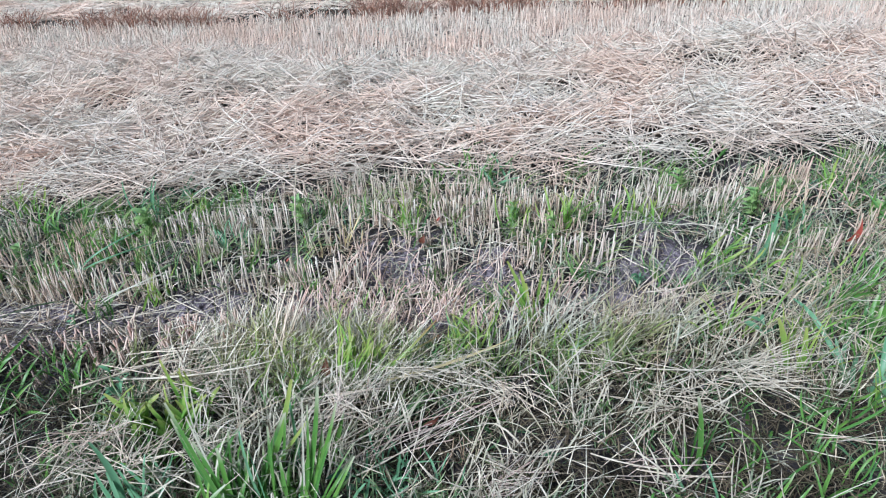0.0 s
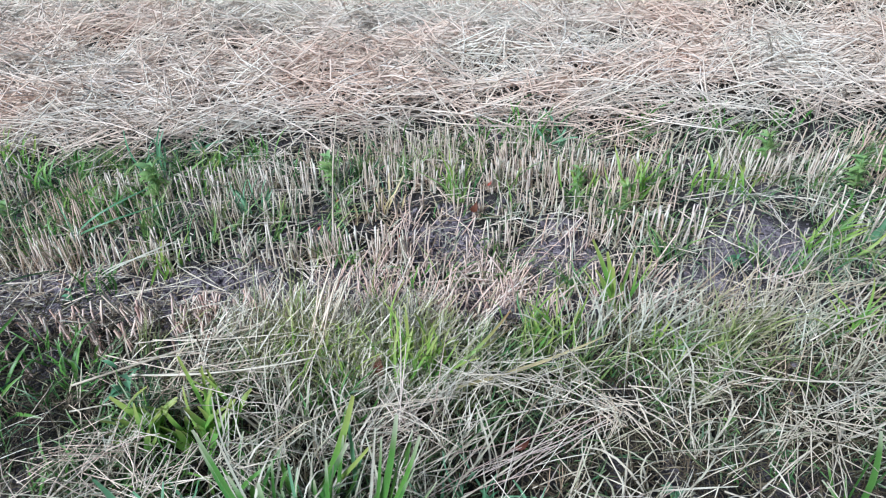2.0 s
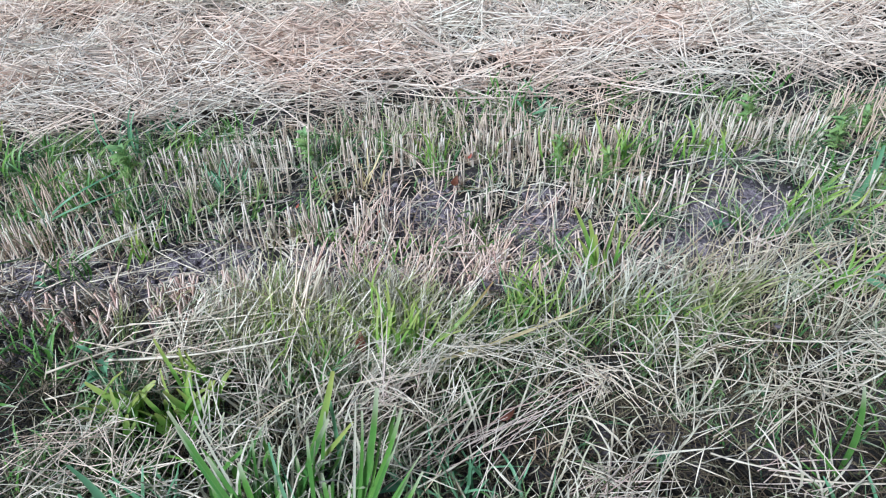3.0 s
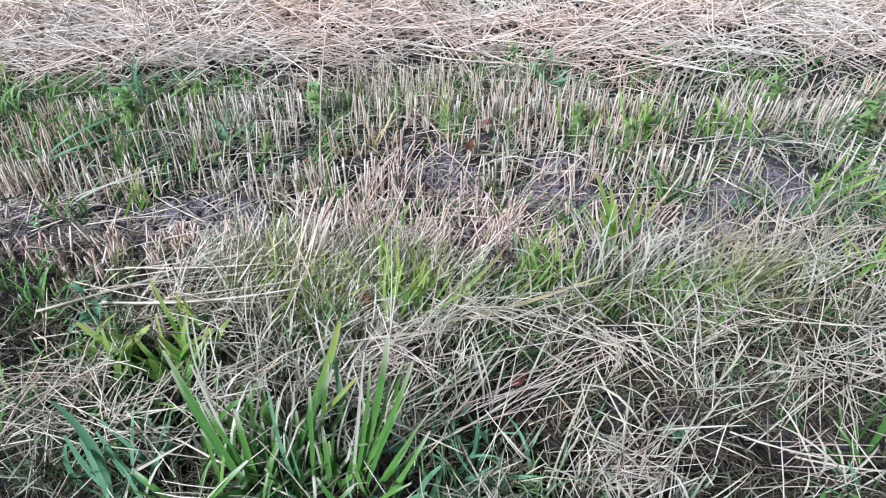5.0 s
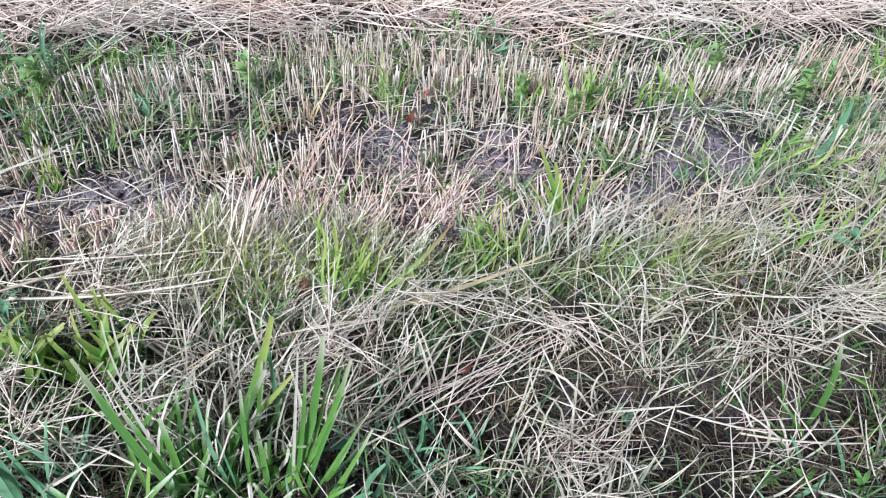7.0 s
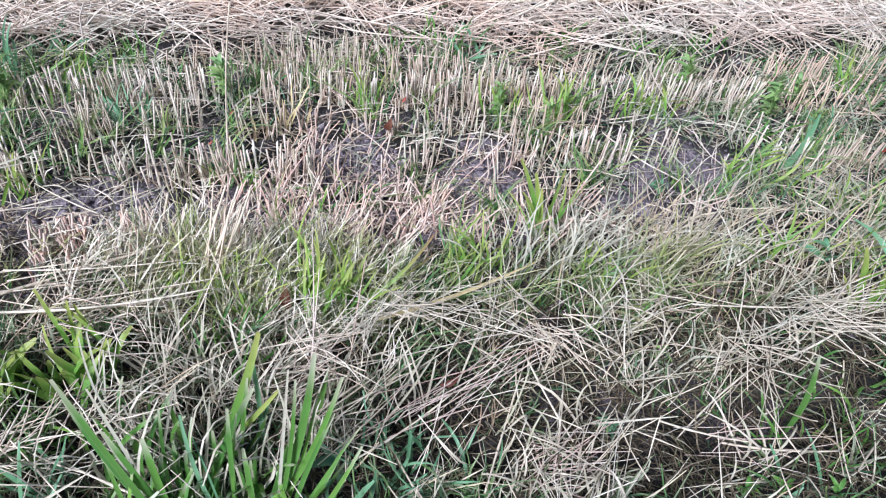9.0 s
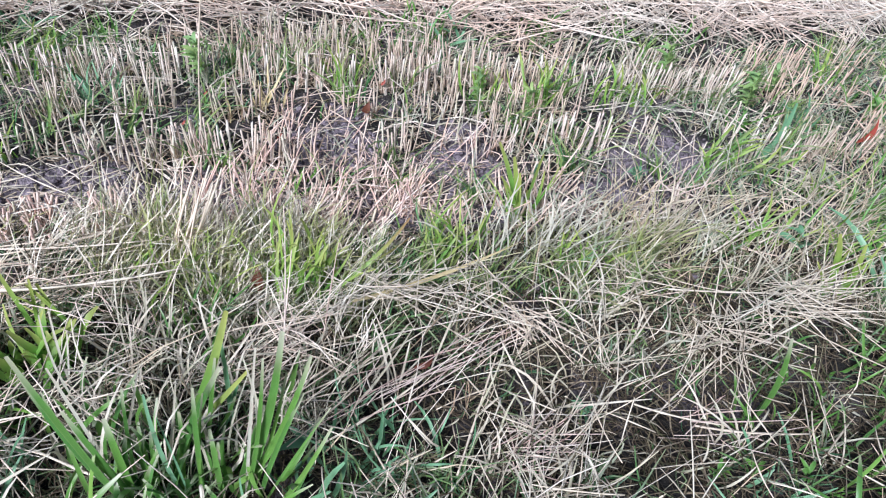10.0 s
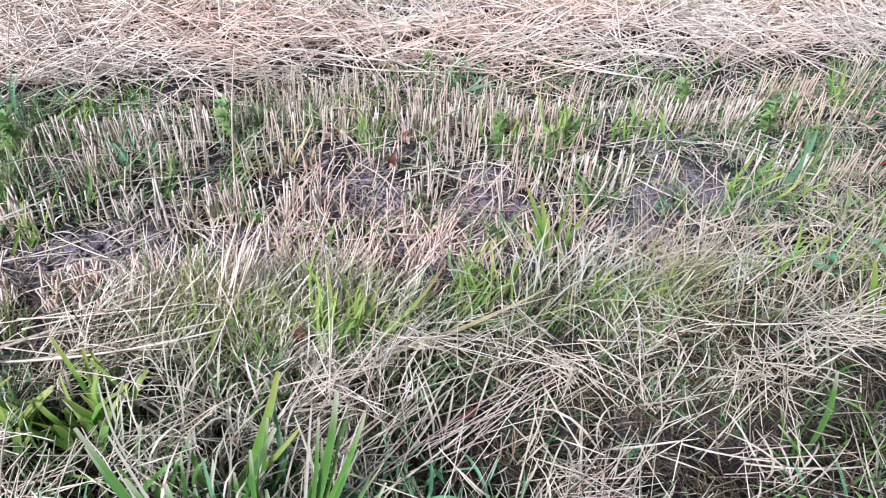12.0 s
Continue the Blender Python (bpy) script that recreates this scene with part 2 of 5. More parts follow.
def lying(r, xy, over, length, heading, spread, tilt=0.12, curl=0.06, lift=(0, 0.02), k=3, kink=0.0):
    """Centre lines of strands that lie on a surface whose height is over(x, y)."""
    n = len(xy)
    a = heading + r.normal(size=n) * spread
    d = np.stack([np.cos(a), np.sin(a)], 1)
    ell = r.uniform(*length, n)
    s = np.linspace(-0.5, 0.5, k)
    side = np.stack([-d[:, 1], d[:, 0]], 1)
    bow = r.normal(size=n) * curl * ell
    flat_xy = xy[:, None] + d[:, None] * (s[None, :, None] * ell[:, None, None]) + side[:, None] * ((1 - 4 * s ** 2)[None, :, None] * bow[:, None, None])
    z0, z1 = over(flat_xy[:, 0, 0], flat_xy[:, 0, 1]), over(flat_xy[:, -1, 0], flat_xy[:, -1, 1])
    zm = over(xy[:, 0], xy[:, 1])
    base = (z0 + z1 + 2 * zm) / 4
    z = base[:, None] + (z1 - z0)[:, None] * s[None] * 0.8 + r.uniform(*lift, n)[:, None] + (r.normal(size=n) * tilt * ell)[:, None] * s[None]
    z += (np.abs(r.normal(size=n)) * curl * 0.6 * ell)[:, None] * (1 - 4 * s ** 2)[None]
    z = np.maximum(z, ground_z(flat_xy[..., 0], flat_xy[..., 1]) + 0.002)
    c = np.concatenate([flat_xy, z[..., None]], axis=2)
    if kink:
        c[:, 1:-1] += r.normal(size=(n, k - 2, 3)) * (kink * ell)[:, None, None]
    return c


def standing(r, xy, over, height, lean, lean_spread, bend=0.0, k=3, droop=0.0):
    """Centre lines of strands that stand up; lean is the mean horizontal run per metre of height."""
    n = len(xy)
    h = r.uniform(*height, n)
    l = np.broadcast_to(np.asarray(lean), (n, 2)) + r.normal(size=(n, 2)) * lean_spread
    s = np.linspace(0, 1, k)
    b = r.normal(size=(n, 2)) * bend
    off = (l[:, None] * s[None, :, None] + b[:, None] * (s ** 2)[None, :, None]) * h[:, None, None]
    z = over(xy[:, 0], xy[:, 1])[:, None] - 0.01 + h[:, None] * (s[None] - droop * r.uniform(0, 1, n)[:, None] * s[None] ** 3)
    return np.concatenate([xy[:, None] + off, z[..., None]], axis=2)


def bunched(q, feet, per, foot):
    """Spots in bunches round given feet, with the bunch each belongs to."""
    which = np.repeat(np.arange(len(feet)), q.integers(per[0], per[1] + 1, len(feet)))
    return feet[which] + q.normal(size=(len(which), 2)) * foot, which


def tussocks(q, feet, per, height, lean, lean_spread, fan, bend, k=5, droop=0.3, foot=0.014):
    """Strands that stand in bunches: each bunch leans its own way and its strands fan out a little."""
    xy, which = bunched(q, feet, per, foot)
    own = np.array(lean)[None] + q.normal(size=(len(feet), 2)) * lean_spread
    tall = q.uniform(0.6, 1.15, len(feet))
    h = q.uniform(*height, len(xy)) * tall[which]
    run = own[which] + q.normal(size=(len(xy), 2)) * fan
    s = np.linspace(0, 1, k)
    b = q.normal(size=(len(xy), 2)) * bend
    off = (run[:, None] * s[None, :, None] + b[:, None] * (s ** 2.5)[None, :, None]) * h[:, None, None]
    z = ground_z(xy[:, 0], xy[:, 1])[:, None] - 0.01 + h[:, None] * (s[None] - droop * q.uniform(0, 1, len(xy))[:, None] * s[None] ** 3)
    return np.concatenate([xy[:, None] + off, z[..., None]], axis=2)


def taper(n, k, r, wide, ends):
    return r.uniform(*wide, n)[:, None] * np.interp(np.linspace(0, 1, k), np.linspace(0, 1, len(ends)), ends)[None]


def scatter(r, n, x0, x1, y0, y1):
    return np.stack([r.uniform(x0, x1, n), r.uniform(y0, y1, n)], 1)


def stuff(name, me, label, category, parent=None):
    ob = new(name, me)
    if parent is not None:
        ob.parent = parent
    return tagged(ob, label, category if parent is None else "", kind="stuff")


BARE = [(-0.13, 2.08, 0.21), (0.30, 1.98, 0.17), (1.02, 2.13, 0.22), (0.82, 1.87, 0.17), (-0.52, 1.79, 0.14), (-1.43, 1.56, 0.19),
        (-1.04, 1.71, 0.16), (0.32, 2.17, 0.1), (-0.97, 1.80, 0.12), (-0.3, 1.75, 0.16), (-1.8, 1.5, 0.25)]


def litter_shade_cover(x, y):
    """How far the near-black colour of rotting litter and gap shade hides the soil: open on the bare patches and in the
    wheel rut.
    """
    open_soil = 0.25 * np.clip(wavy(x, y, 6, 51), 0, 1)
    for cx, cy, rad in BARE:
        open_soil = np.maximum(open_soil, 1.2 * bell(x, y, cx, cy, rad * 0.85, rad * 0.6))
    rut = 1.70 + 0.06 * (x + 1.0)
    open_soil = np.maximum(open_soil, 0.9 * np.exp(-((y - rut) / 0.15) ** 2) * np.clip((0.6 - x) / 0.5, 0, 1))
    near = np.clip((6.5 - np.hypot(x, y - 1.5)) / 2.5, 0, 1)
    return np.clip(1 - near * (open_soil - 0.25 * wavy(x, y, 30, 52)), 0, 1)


# ---- ground ----
def grid_axis(lo, hi, step, far):
    core = np.arange(lo, hi + step / 2, step)
    out = np.cumsum(step * 1.22 ** np.arange(1, 60))
    out = out[out < far]
    return np.concatenate([lo - out[::-1], core, hi + out])


def heightfield(name, xs, ys, zfun, material):
    gx, gy = np.meshgrid(xs, ys)
    verts = np.stack([gx, gy, zfun(gx, gy)], 2).reshape(-1, 3)
    nx, ny = len(xs), len(ys)
    i = (np.arange(ny - 1)[:, None] * nx + np.arange(nx - 1)[None]).reshape(-1, 1)
    return mesh_from(name, verts, np.concatenate([i, i + 1, i + nx + 1, i + nx], axis=1), material)


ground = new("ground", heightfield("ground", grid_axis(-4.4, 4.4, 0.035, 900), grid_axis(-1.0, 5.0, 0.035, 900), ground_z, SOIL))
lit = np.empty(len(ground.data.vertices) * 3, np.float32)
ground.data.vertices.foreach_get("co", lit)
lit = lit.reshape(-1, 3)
ground.data.attributes.new("litter_shade", 'FLOAT', 'POINT').data.foreach_set("value", litter_shade_cover(lit[:, 0], lit[:, 1]).astype(np.float32))
tagged(ground, "brown soil of a harvested grain field, gap shade darkened into its litter colour", "ground", kind="structure")

# ---- straw swath beside the stubble ----
r = np.random.default_rng(11)


def near_swath(n, x0, x1, over_edge, seed):
    q = np.random.default_rng(seed)
    xy = scatter(q, n, x0, x1, 2.4, 7.0)
    a, b = np.interp(xy[:, 0], EDGE_X, EDGE_NEAR), np.interp(xy[:, 0], EDGE_X, EDGE_FAR)
    rag = 0.10 * wavy(xy[:, 0], xy[:, 1], 9, 6) + q.normal(size=n) * over_edge
    return xy[(xy[:, 1] > a + rag) & (xy[:, 1] < b + rag) & (q.uniform(size=n) < 0.10 + (xy[:, 1] - a) / 0.6)]


def swath_top(x, y):
    return ground_z(x, y) + swath_z(x, y) + 0.040 * wavy(x, y, 11, 7) + 0.024 * wavy(x, y, 29, 71)


# Dark sheet below the straws; its colour stands in for shade in the gaps.
core = heightfield("shade_core", np.arange(-8, 7.5, 0.06), np.arange(2.5, 7.2, 0.05),
                   lambda x, y: np.where(y > np.interp(x, EDGE_X, EDGE_NEAR) + 0.22, np.where(swath_z(x, y) > 0.03, swath_top(x, y) - 0.05, -0.15), -0.15), CORE_SHADE)
xy = near_swath(39000, -6.5, 5.5, 0.05, 21)
swath = stuff("straw_swath", strands("straw_swath", lying(r, xy, swath_top, (0.18, 0.56), 0.15, 0.95, 0.34, 0.05, (-0.05, 0.07), 4, 0.006),
                                     taper(len(xy), 4, r, (0.0048, 0.0105), [0.8, 1, 1, 0.7]), STRAW, 3, seed=1),
              "raked swath of long pale dry straw lying across stubble", "straw")
core_ob = new("shade_core", core)
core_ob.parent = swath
tagged(core_ob, "dark sheet inside the swath for the shade between straws", kind="stuff")
xy = scatter(r, 1100, -4.5, 4.5, 0, 0.46)
xy[:, 1] += np.interp(xy[:, 0], EDGE_X, EDGE_NEAR) - 0.17
stuff("edge_straw", strands("edge_straw", lying(r, xy, lambda x, y: ground_z(x, y) + 0.07, (0.18, 0.55), 0.1, 0.9, 0.35, 0.04, (0.0, 0.13), 4),
                            taper(len(xy), 4, r, (0.004, 0.0075), [0.8, 1, 1, 0.7]), STRAW, 3, seed=24), "", "", swath)
xy = near_swath(4200, -6, 5.5, 0.03, 22)
stuff("loose_straw", strands("loose_straw", lying(r, xy, swath_top, (0.12, 0.38), 1.0, 0.8, 0.55, 0.06, (0.02, 0.06), 5),
                             taper(len(xy), 5, r, (0.0045, 0.008), [0.8, 1, 1, 1, 0.6]), STRAW, 3, seed=2), "", "", swath)

# ---- standing stubble between the swath and the camera ----
def keep_off_bare(q, xy, chance):
    keep = np.ones(len(xy), bool)
    for cx, cy, rad in BARE:
        keep &= (np.hypot(xy[:, 0] - cx, (xy[:, 1] - cy) * 1.3) > rad) | (q.uniform(size=len(xy)) < chance)
    return keep


def drill_rows(q, first, count, gap, x0, x1, pitch, slope, wobble):
    """Plants along parallel drill rows, a few stems to each."""
    out = []
    for i in range(count):
        x = np.arange(x0, x1, pitch)
        x = np.repeat(x, q.integers(1, 4, len(x))) 
        x = x + q.normal(size=len(x)) * pitch * 0.6
        y = first + gap * i + slope * (x + 1.4) + q.normal(size=len(x)) * wobble + 0.03 * np.sin(x * 1.7 + i)
        out.append(np.stack([x, y], 1))
    return np.concatenate(out)


def wind_lean(x):
    """Stems lean over to the right where the mower turned."""
    return np.stack([0.02 + 0.09 * np.clip((x - 0.45) / 0.8, 0, 1), 0 * x], 1)


q = np.random.default_rng(31)
xy = drill_rows(q, 1.87, 9, 0.235, -7.5, 7.5, 0.0115, 0.10, 0.030)
xy = xy[keep_off_bare(q, xy, 0.22) & (xy[:, 1] < np.interp(xy[:, 0], EDGE_X, EDGE_NEAR) - np.interp(xy[:, 0], [-0.9, -0.5, 0.6, 1.0], [0.30, 0.10, 0.10, 0.18]))]
xy = xy[q.uniform(size=len(xy)) < np.clip(0.60 + 0.45 * wavy(xy[:, 0], xy[:, 1], 11, 12) + 0.35 * wavy(xy[:, 0], xy[:, 1], 38, 72), 0.06, 1) * np.where(np.abs(xy[:, 0]) > 4, 0.5, np.interp(xy[:, 0], [-1.2, -0.6, 0.2, 0.8], [0.92, 1.0, 1.0, 0.6]))]
c = standing(q, xy, ground_z, (0.115, 0.175), wind_lean(xy[:, 0]), 0.105, 0.05, 3)
short = q.uniform(size=len(xy)) < 0.40
c[short] = c[short][:, :1] + (c[short] - c[short][:, :1]) * q.uniform(0.35, 0.9, short.sum())[:, None, None]
stubble = stuff("stubble", strands("stubble", c, taper(len(xy), 3, q, (0.0036, 0.0072), [0.9, 1, 1]), STUB, 5, seed=3),
                "cut straw-coloured grain stubble standing in drill rows on soil", "stubble")
# dry leaf sheaths hanging from the stems
near_xy = xy[np.abs(xy[:, 0]) < 4]
pick = np.repeat(near_xy, 2, axis=0)[q.uniform(size=2 * len(near_xy)) < 0.6]
c = standing(q, pick, ground_z, (0.04, 0.13), (0.10, 0.0), 0.35, 0.6, 5, 0.7)
stuff("dry_sheath", strands("dry_sheath", c, taper(len(pick), 5, q, (0.003, 0.006), [0.8, 1, 0.9, 0.7, 0.2]), HUSK, flat=True, seed=4), "", "", stubble)
# short worn stubs along the wheel rut
xy = drill_rows(q, 1.50, 3, 0.10, -5.0, 1.0, 0.034, 0.05, 0.04)
xy = xy[keep_off_bare(q, xy, 0.15)]
c = standing(q, xy, ground_z, (0.03, 0.10), (0.1, 0.0), 0.35, 0.1, 3)
stuff("broken_stub", strands("broken_stub", c, taper(len(xy), 3, q, (0.005, 0.009), [0.9, 1, 1]), STUB, 5, seed=5), "", "", stubble)

# rosy trampled stems round the bare patch
xy = scatter(q, 440, -0.6, 0.62, 1.56, 2.16)
xy = xy[q.uniform(size=len(xy)) < np.exp(-((xy[:, 0] - 0.0) / 0.46) ** 2 - ((xy[:, 1] - 1.83) / 0.20) ** 2) * np.clip(0.62 + 0.8 * wavy(xy[:, 0], xy[:, 1], 9, 83), 0.1, 1)]
xy = bunched(q, xy, (2, 8), 0.02)[0]
stuff("rosy_stem", strands("rosy_stem", standing(q, xy, ground_z, (0.025, 0.155), (0.22, 0.05), 0.32, 0.12, 4, 0.1),
                           taper(len(xy), 4, q, (0.0026, 0.0062), [0.9, 1, 1, 0.8]), ROSY, 5, seed=22), "rosy trampled stubble stems", "", stubble)
feet = scatter(q, 210, -3.4, -0.25, -0.06, 0.24)
feet[:, 1] += np.interp(feet[:, 0], [-2.2, -1.5, -1.0, -0.5], [1.10, 1.20, 1.36, 1.54])
xy = bunched(q, feet, (2, 8), 0.018)[0]
xy = xy[keep_off_bare(q, xy, 0.5)]
stuff("short_stub", strands("short_stub", standing(q, xy, ground_z, (0.04, 0.105), (0.05, 0.0), 0.17, 0.08, 3),
                            taper(len(xy), 3, q, (0.004, 0.009), [0.9, 1, 1]), ROSY, 5, seed=23), "short worn rosy stubs beside the rut", "", stubble)

# ---- stubble behind the swath ----
xy = drill_rows(q, 5.2, 36, 0.15, -14.0, 9.0, 0.045, 0.0, 0.03)
xy = xy[(xy[:, 1] < far_line(xy[:, 0]) + 0.05) & (xy[:, 1] > np.interp(xy[:, 0], EDGE_X, EDGE_FAR) - 0.4)]
c = standing(q, xy, ground_z, (0.12, 0.22), (0.06, 0.0), 0.14, 0.0, 2)
far_stubble = stuff("stubble", strands("stubble", c, taper(len(xy), 2, q, (0.007, 0.012), [1, 1]), STRAW, 3, seed=6),
                    "pale cut grain stubble standing between two straw swaths", "stubble")
xy = scatter(q, 13000, -10, 7, 5.2, 9.2)
stuff("fallen_straw", strands("fallen_straw", lying(q, xy, ground_z, (0.12, 0.35), 0.0, 1.0, 0.2, 0.05, (0.0, 0.08), 3),
                              taper(len(xy), 3, q, (0.006, 0.010), [1, 1, 1]), STRAW, 3, seed=7), "", "", far_stubble)

# ---- second swath and the field beyond it ----
def far_top(x, y):
    return ground_z(x, y) + far_swath_z(x, y) + 0.03 * wavy(x, y, 8, 9)


# Dark sheet in this swath too, shade between straws put in as colour.
far_core = heightfield("shade_core", np.arange(-22, 12, 0.15), np.arange(8.2, 15, 0.1), lambda x, y: np.where(far_swath_z(x, y) > 0.02, far_top(x, y) - 0.04, -0.2), CORE_SHADE)
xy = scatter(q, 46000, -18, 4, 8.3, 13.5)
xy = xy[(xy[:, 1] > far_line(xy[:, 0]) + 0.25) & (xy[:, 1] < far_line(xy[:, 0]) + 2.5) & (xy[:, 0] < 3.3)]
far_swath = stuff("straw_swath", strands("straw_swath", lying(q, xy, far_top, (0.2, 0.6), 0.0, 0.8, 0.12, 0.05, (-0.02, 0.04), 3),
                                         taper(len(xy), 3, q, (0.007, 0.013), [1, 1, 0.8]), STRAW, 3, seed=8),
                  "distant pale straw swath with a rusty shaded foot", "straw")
core_ob = new("shade_core", far_core)
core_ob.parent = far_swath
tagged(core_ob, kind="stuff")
xy = scatter(q, 11000, -20, 3.4, 0, 1)
xy = xy[q.uniform(size=len(xy)) < np.clip(0.28 + 0.75 * wavy(xy[:, 0], 0 * xy[:, 0], 3, 57) + 0.36 * np.exp(-(xy[:, 0] / 2.3) ** 4), 0.05, 1)]
xy[:, 1] = far_line(xy[:, 0]) + q.normal(size=len(xy)) * 0.13 + 0.12
stuff("rusty_foot", strands("rusty_foot", standing(q, xy, ground_z, (0.10, 0.36), (0.1, 0.1), 0.6, 0.2, 3), taper(len(xy), 3, q, (0.008, 0.014), [1, 1, 0.6]), RUST, 3, seed=9),
      "rusty brown stems at the foot of the swath", "", far_swath)
xy = scatter(q, 26000, -26, 12, 8.4, 27)
xy = xy[(xy[:, 1] > far_line(xy[:, 0]) + 2.3) | (xy[:, 0] > 2.8)]
stuff("stubble", strands("stubble", standing(q, xy, ground_z, (0.14, 0.24), (0.05, 0), 0.2, 0.0, 2), taper(len(xy), 2, q, (0.012, 0.02), [1, 1]), STUB, 3, seed=10),
      "far pale stubble fading into the open field", "stubble")

# ---- matted hay and grass in front ----
def mat_edge(x):
    """Where the matted hay ends beside the rut and the stubble."""
    return np.interp(x, [-2.2, -1.5, -1.0, -0.5, 0.3, 2.3], [1.00, 1.10, 1.27, 1.48, 1.51, 2.06])


def mat_top(x, y):
    """Top of the matted hay near the camera."""
    f = np.clip((mat_edge(x) - y) / 0.35, 0, 1)
    f = f * np.interp(x, [-0.1, 0.25], [0.6, 1.0])
    return ground_z(x, y) + f * np.maximum(0.105 + 0.070 * wavy(x, y, 9, 14) + 0.035 * wavy(x, y, 25, 15), 0.012)


GREEN = [(-0.3, 0.76, 0.22, 0.14), (-0.6, 0.72, 0.16, 0.1), (-0.66, 1.02, 0.14, 0.12), (-0.82, 1.0, 0.12, 0.11), (-0.13, 1.32, 0.13, 0.08),
         (-0.35, 1.28, 0.25, 0.10), (0.22, 1.46, 0.2, 0.08), (0.5, 1.5, 0.25, 0.1), (0.91, 0.98, 0.1, 0.07), (1.3, 1.40, 0.14, 0.1), (1.3, 1.08, 0.17, 0.14),
         (-1.0, 1.1, 0.25, 0.11), (0.22, 1.42, 0.30, 0.10), (0.55, 1.46, 0.22, 0.12), (-1.3, 1.22, 0.32, 0.12), (-1.6, 1.3, 0.3, 0.15), (-0.6, 0.92, 0.14, 0.10), (0.08, 0.86, 0.16, 0.08), (-0.34, 1.1, 0.12, 0.1)]


# where hay lies thick, and the dark hollows between
THICK = [(0.36, 1.10, 0.10, 0.08), (-0.48, 1.40, 0.28, 0.09), (-0.95, 1.32, 0.22, 0.07), (0.85, 1.12, 0.12, 0.08), (1.25, 1.28, 0.22, 0.05), (-0.75, 1.22, 0.38, 0.10), (-0.80, 0.92, 0.20, 0.08),
         (0.42, 0.84, 0.14, 0.07), (1.0, 0.90, 0.18, 0.07), (0.62, 1.28, 0.16, 0.12), (1.1, 1.05, 0.10, 0.06), (-0.15, 1.0, 0.12, 0.08), (-0.5, 0.98, 0.08, 0.06)]
HOLLOW = [(1.0, 0.97, 0.16, 0.07), (0.42, 0.97, 0.08, 0.05), (0.24, 0.90, 0.10, 0.06), (0.70, 0.96, 0.12, 0.06), (-0.62, 0.98, 0.14, 0.06), (0.55, 0.80, 0.10, 0.05), (1.22, 1.16, 0.14, 0.06), (-0.05, 0.80, 0.12, 0.06), (-1.05, 1.0, 0.12, 0.06),
          (0.85, 0.98, 0.2, 0.05), (1.15, 0.95, 0.15, 0.07), (0.9, 0.80, 0.2, 0.06), (0.12, 1.06, 0.06, 0.04), (0.56, 1.05, 0.08, 0.05), (-0.28, 1.08, 0.10, 0.06)]


def mat_spots(q, n, x0, x1, y0, y1, base=0.3, seed=16, open_green=0.85, hollow=0.95):
    """Places in the mat: denser on the thick patches, sparse in hollows and where green grass stands."""
    xy = scatter(q, n, x0, x1, y0, y1)
    x, y = xy[:, 0], xy[:, 1]
    f = np.clip((mat_edge(x) + 0.03 - y) / 0.25, 0.03, 1)
    dens = base * np.clip(0.9 + 1.3 * wavy(x, y, 13, 60 + seed % 2), 0.04, 2.4)
    for cx, cy, rx, ry in THICK:
        dens = np.maximum(dens, bell(x, y, cx, cy, rx, ry))
    dens = dens * np.interp(y, [0.95, 1.15], [0.75, 1.0]) ** np.clip(1.5 * x, 0, 1) * np.interp(x, [0.2, 0.6, 1.0], [1.0, 0.75, 0.5])
    for cx, cy, rx, ry in HOLLOW:
        dens = dens * (1 - hollow * bell(x, y, cx, cy, rx, ry))
    for cx, cy, rx, ry in GREEN:
        dens = dens * (1 - open_green * bell(x, y, cx, cy, rx, ry))
    return xy[q.uniform(size=n) < f * dens]


q = np.random.default_rng(41)
xy = mat_spots(q, 9500, -1.9, 2.2, 0.2, 2.1, 0.22)
low = int(len(xy) * 0.62)
feet = mat_spots(q, 1250, -1.9, 2.2, 0.2, 2.1, 0.34, 16)
pxy, which = bunched(q, feet, (2, 6), 0.024)
way = q.normal(size=len(feet))[which] * 1.0 + 0.65
hay = stuff("matted_hay", strands("matted_hay", lying(q, pxy, mat_top, (0.05, 0.22), way, 0.36, 0.5, 0.02, (0.015, 0.085), 4, 0.006),
                                  taper(len(pxy), 4, q, (0.0013, 0.0027), [0.7, 1, 1, 0.5]), PALE, 3, seed=11),
            "tangled mat of grey and pale dry hay lying on grass", "hay")
stuff("short_hay", strands("short_hay", lying(q, xy[low:], mat_top, (0.03, 0.11), 0.3, 1.8, 0.9, 0.08, (-0.01, 0.04), 4, 0.03),
                           taper(len(xy) - low, 4, q, (0.0012, 0.003), [0.6, 1, 1, 0.4]), HAY, 3, seed=32), "", "", hay)
# Lower strands take the darkened hay colour in place of shade.
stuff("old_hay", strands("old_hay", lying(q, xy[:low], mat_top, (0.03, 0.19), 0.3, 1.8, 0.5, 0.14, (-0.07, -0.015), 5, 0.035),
                         taper(low, 5, q, (0.0014, 0.0034), [0.6, 1, 1, 0.9, 0.4]), SHADED_THATCH, 3, seed=30), "brown rotting hay under the mat, coloured darker for shade", "", hay)
xy = mat_spots(q, 1100, -1.9, 2.2, 0.2, 2.1, 0.2, 17)
stuff("dry_stalk", strands("dry_stalk", lying(q, xy, mat_top, (0.06, 0.20), 0.75, 0.8, 0.5, 0.05, (0.0, 0.06), 4, 0.02),
                           taper(len(xy), 4, q, (0.0017, 0.0034), [0.8, 1, 1, 0.7]), STRAW, 3, seed=12), "", "", hay)
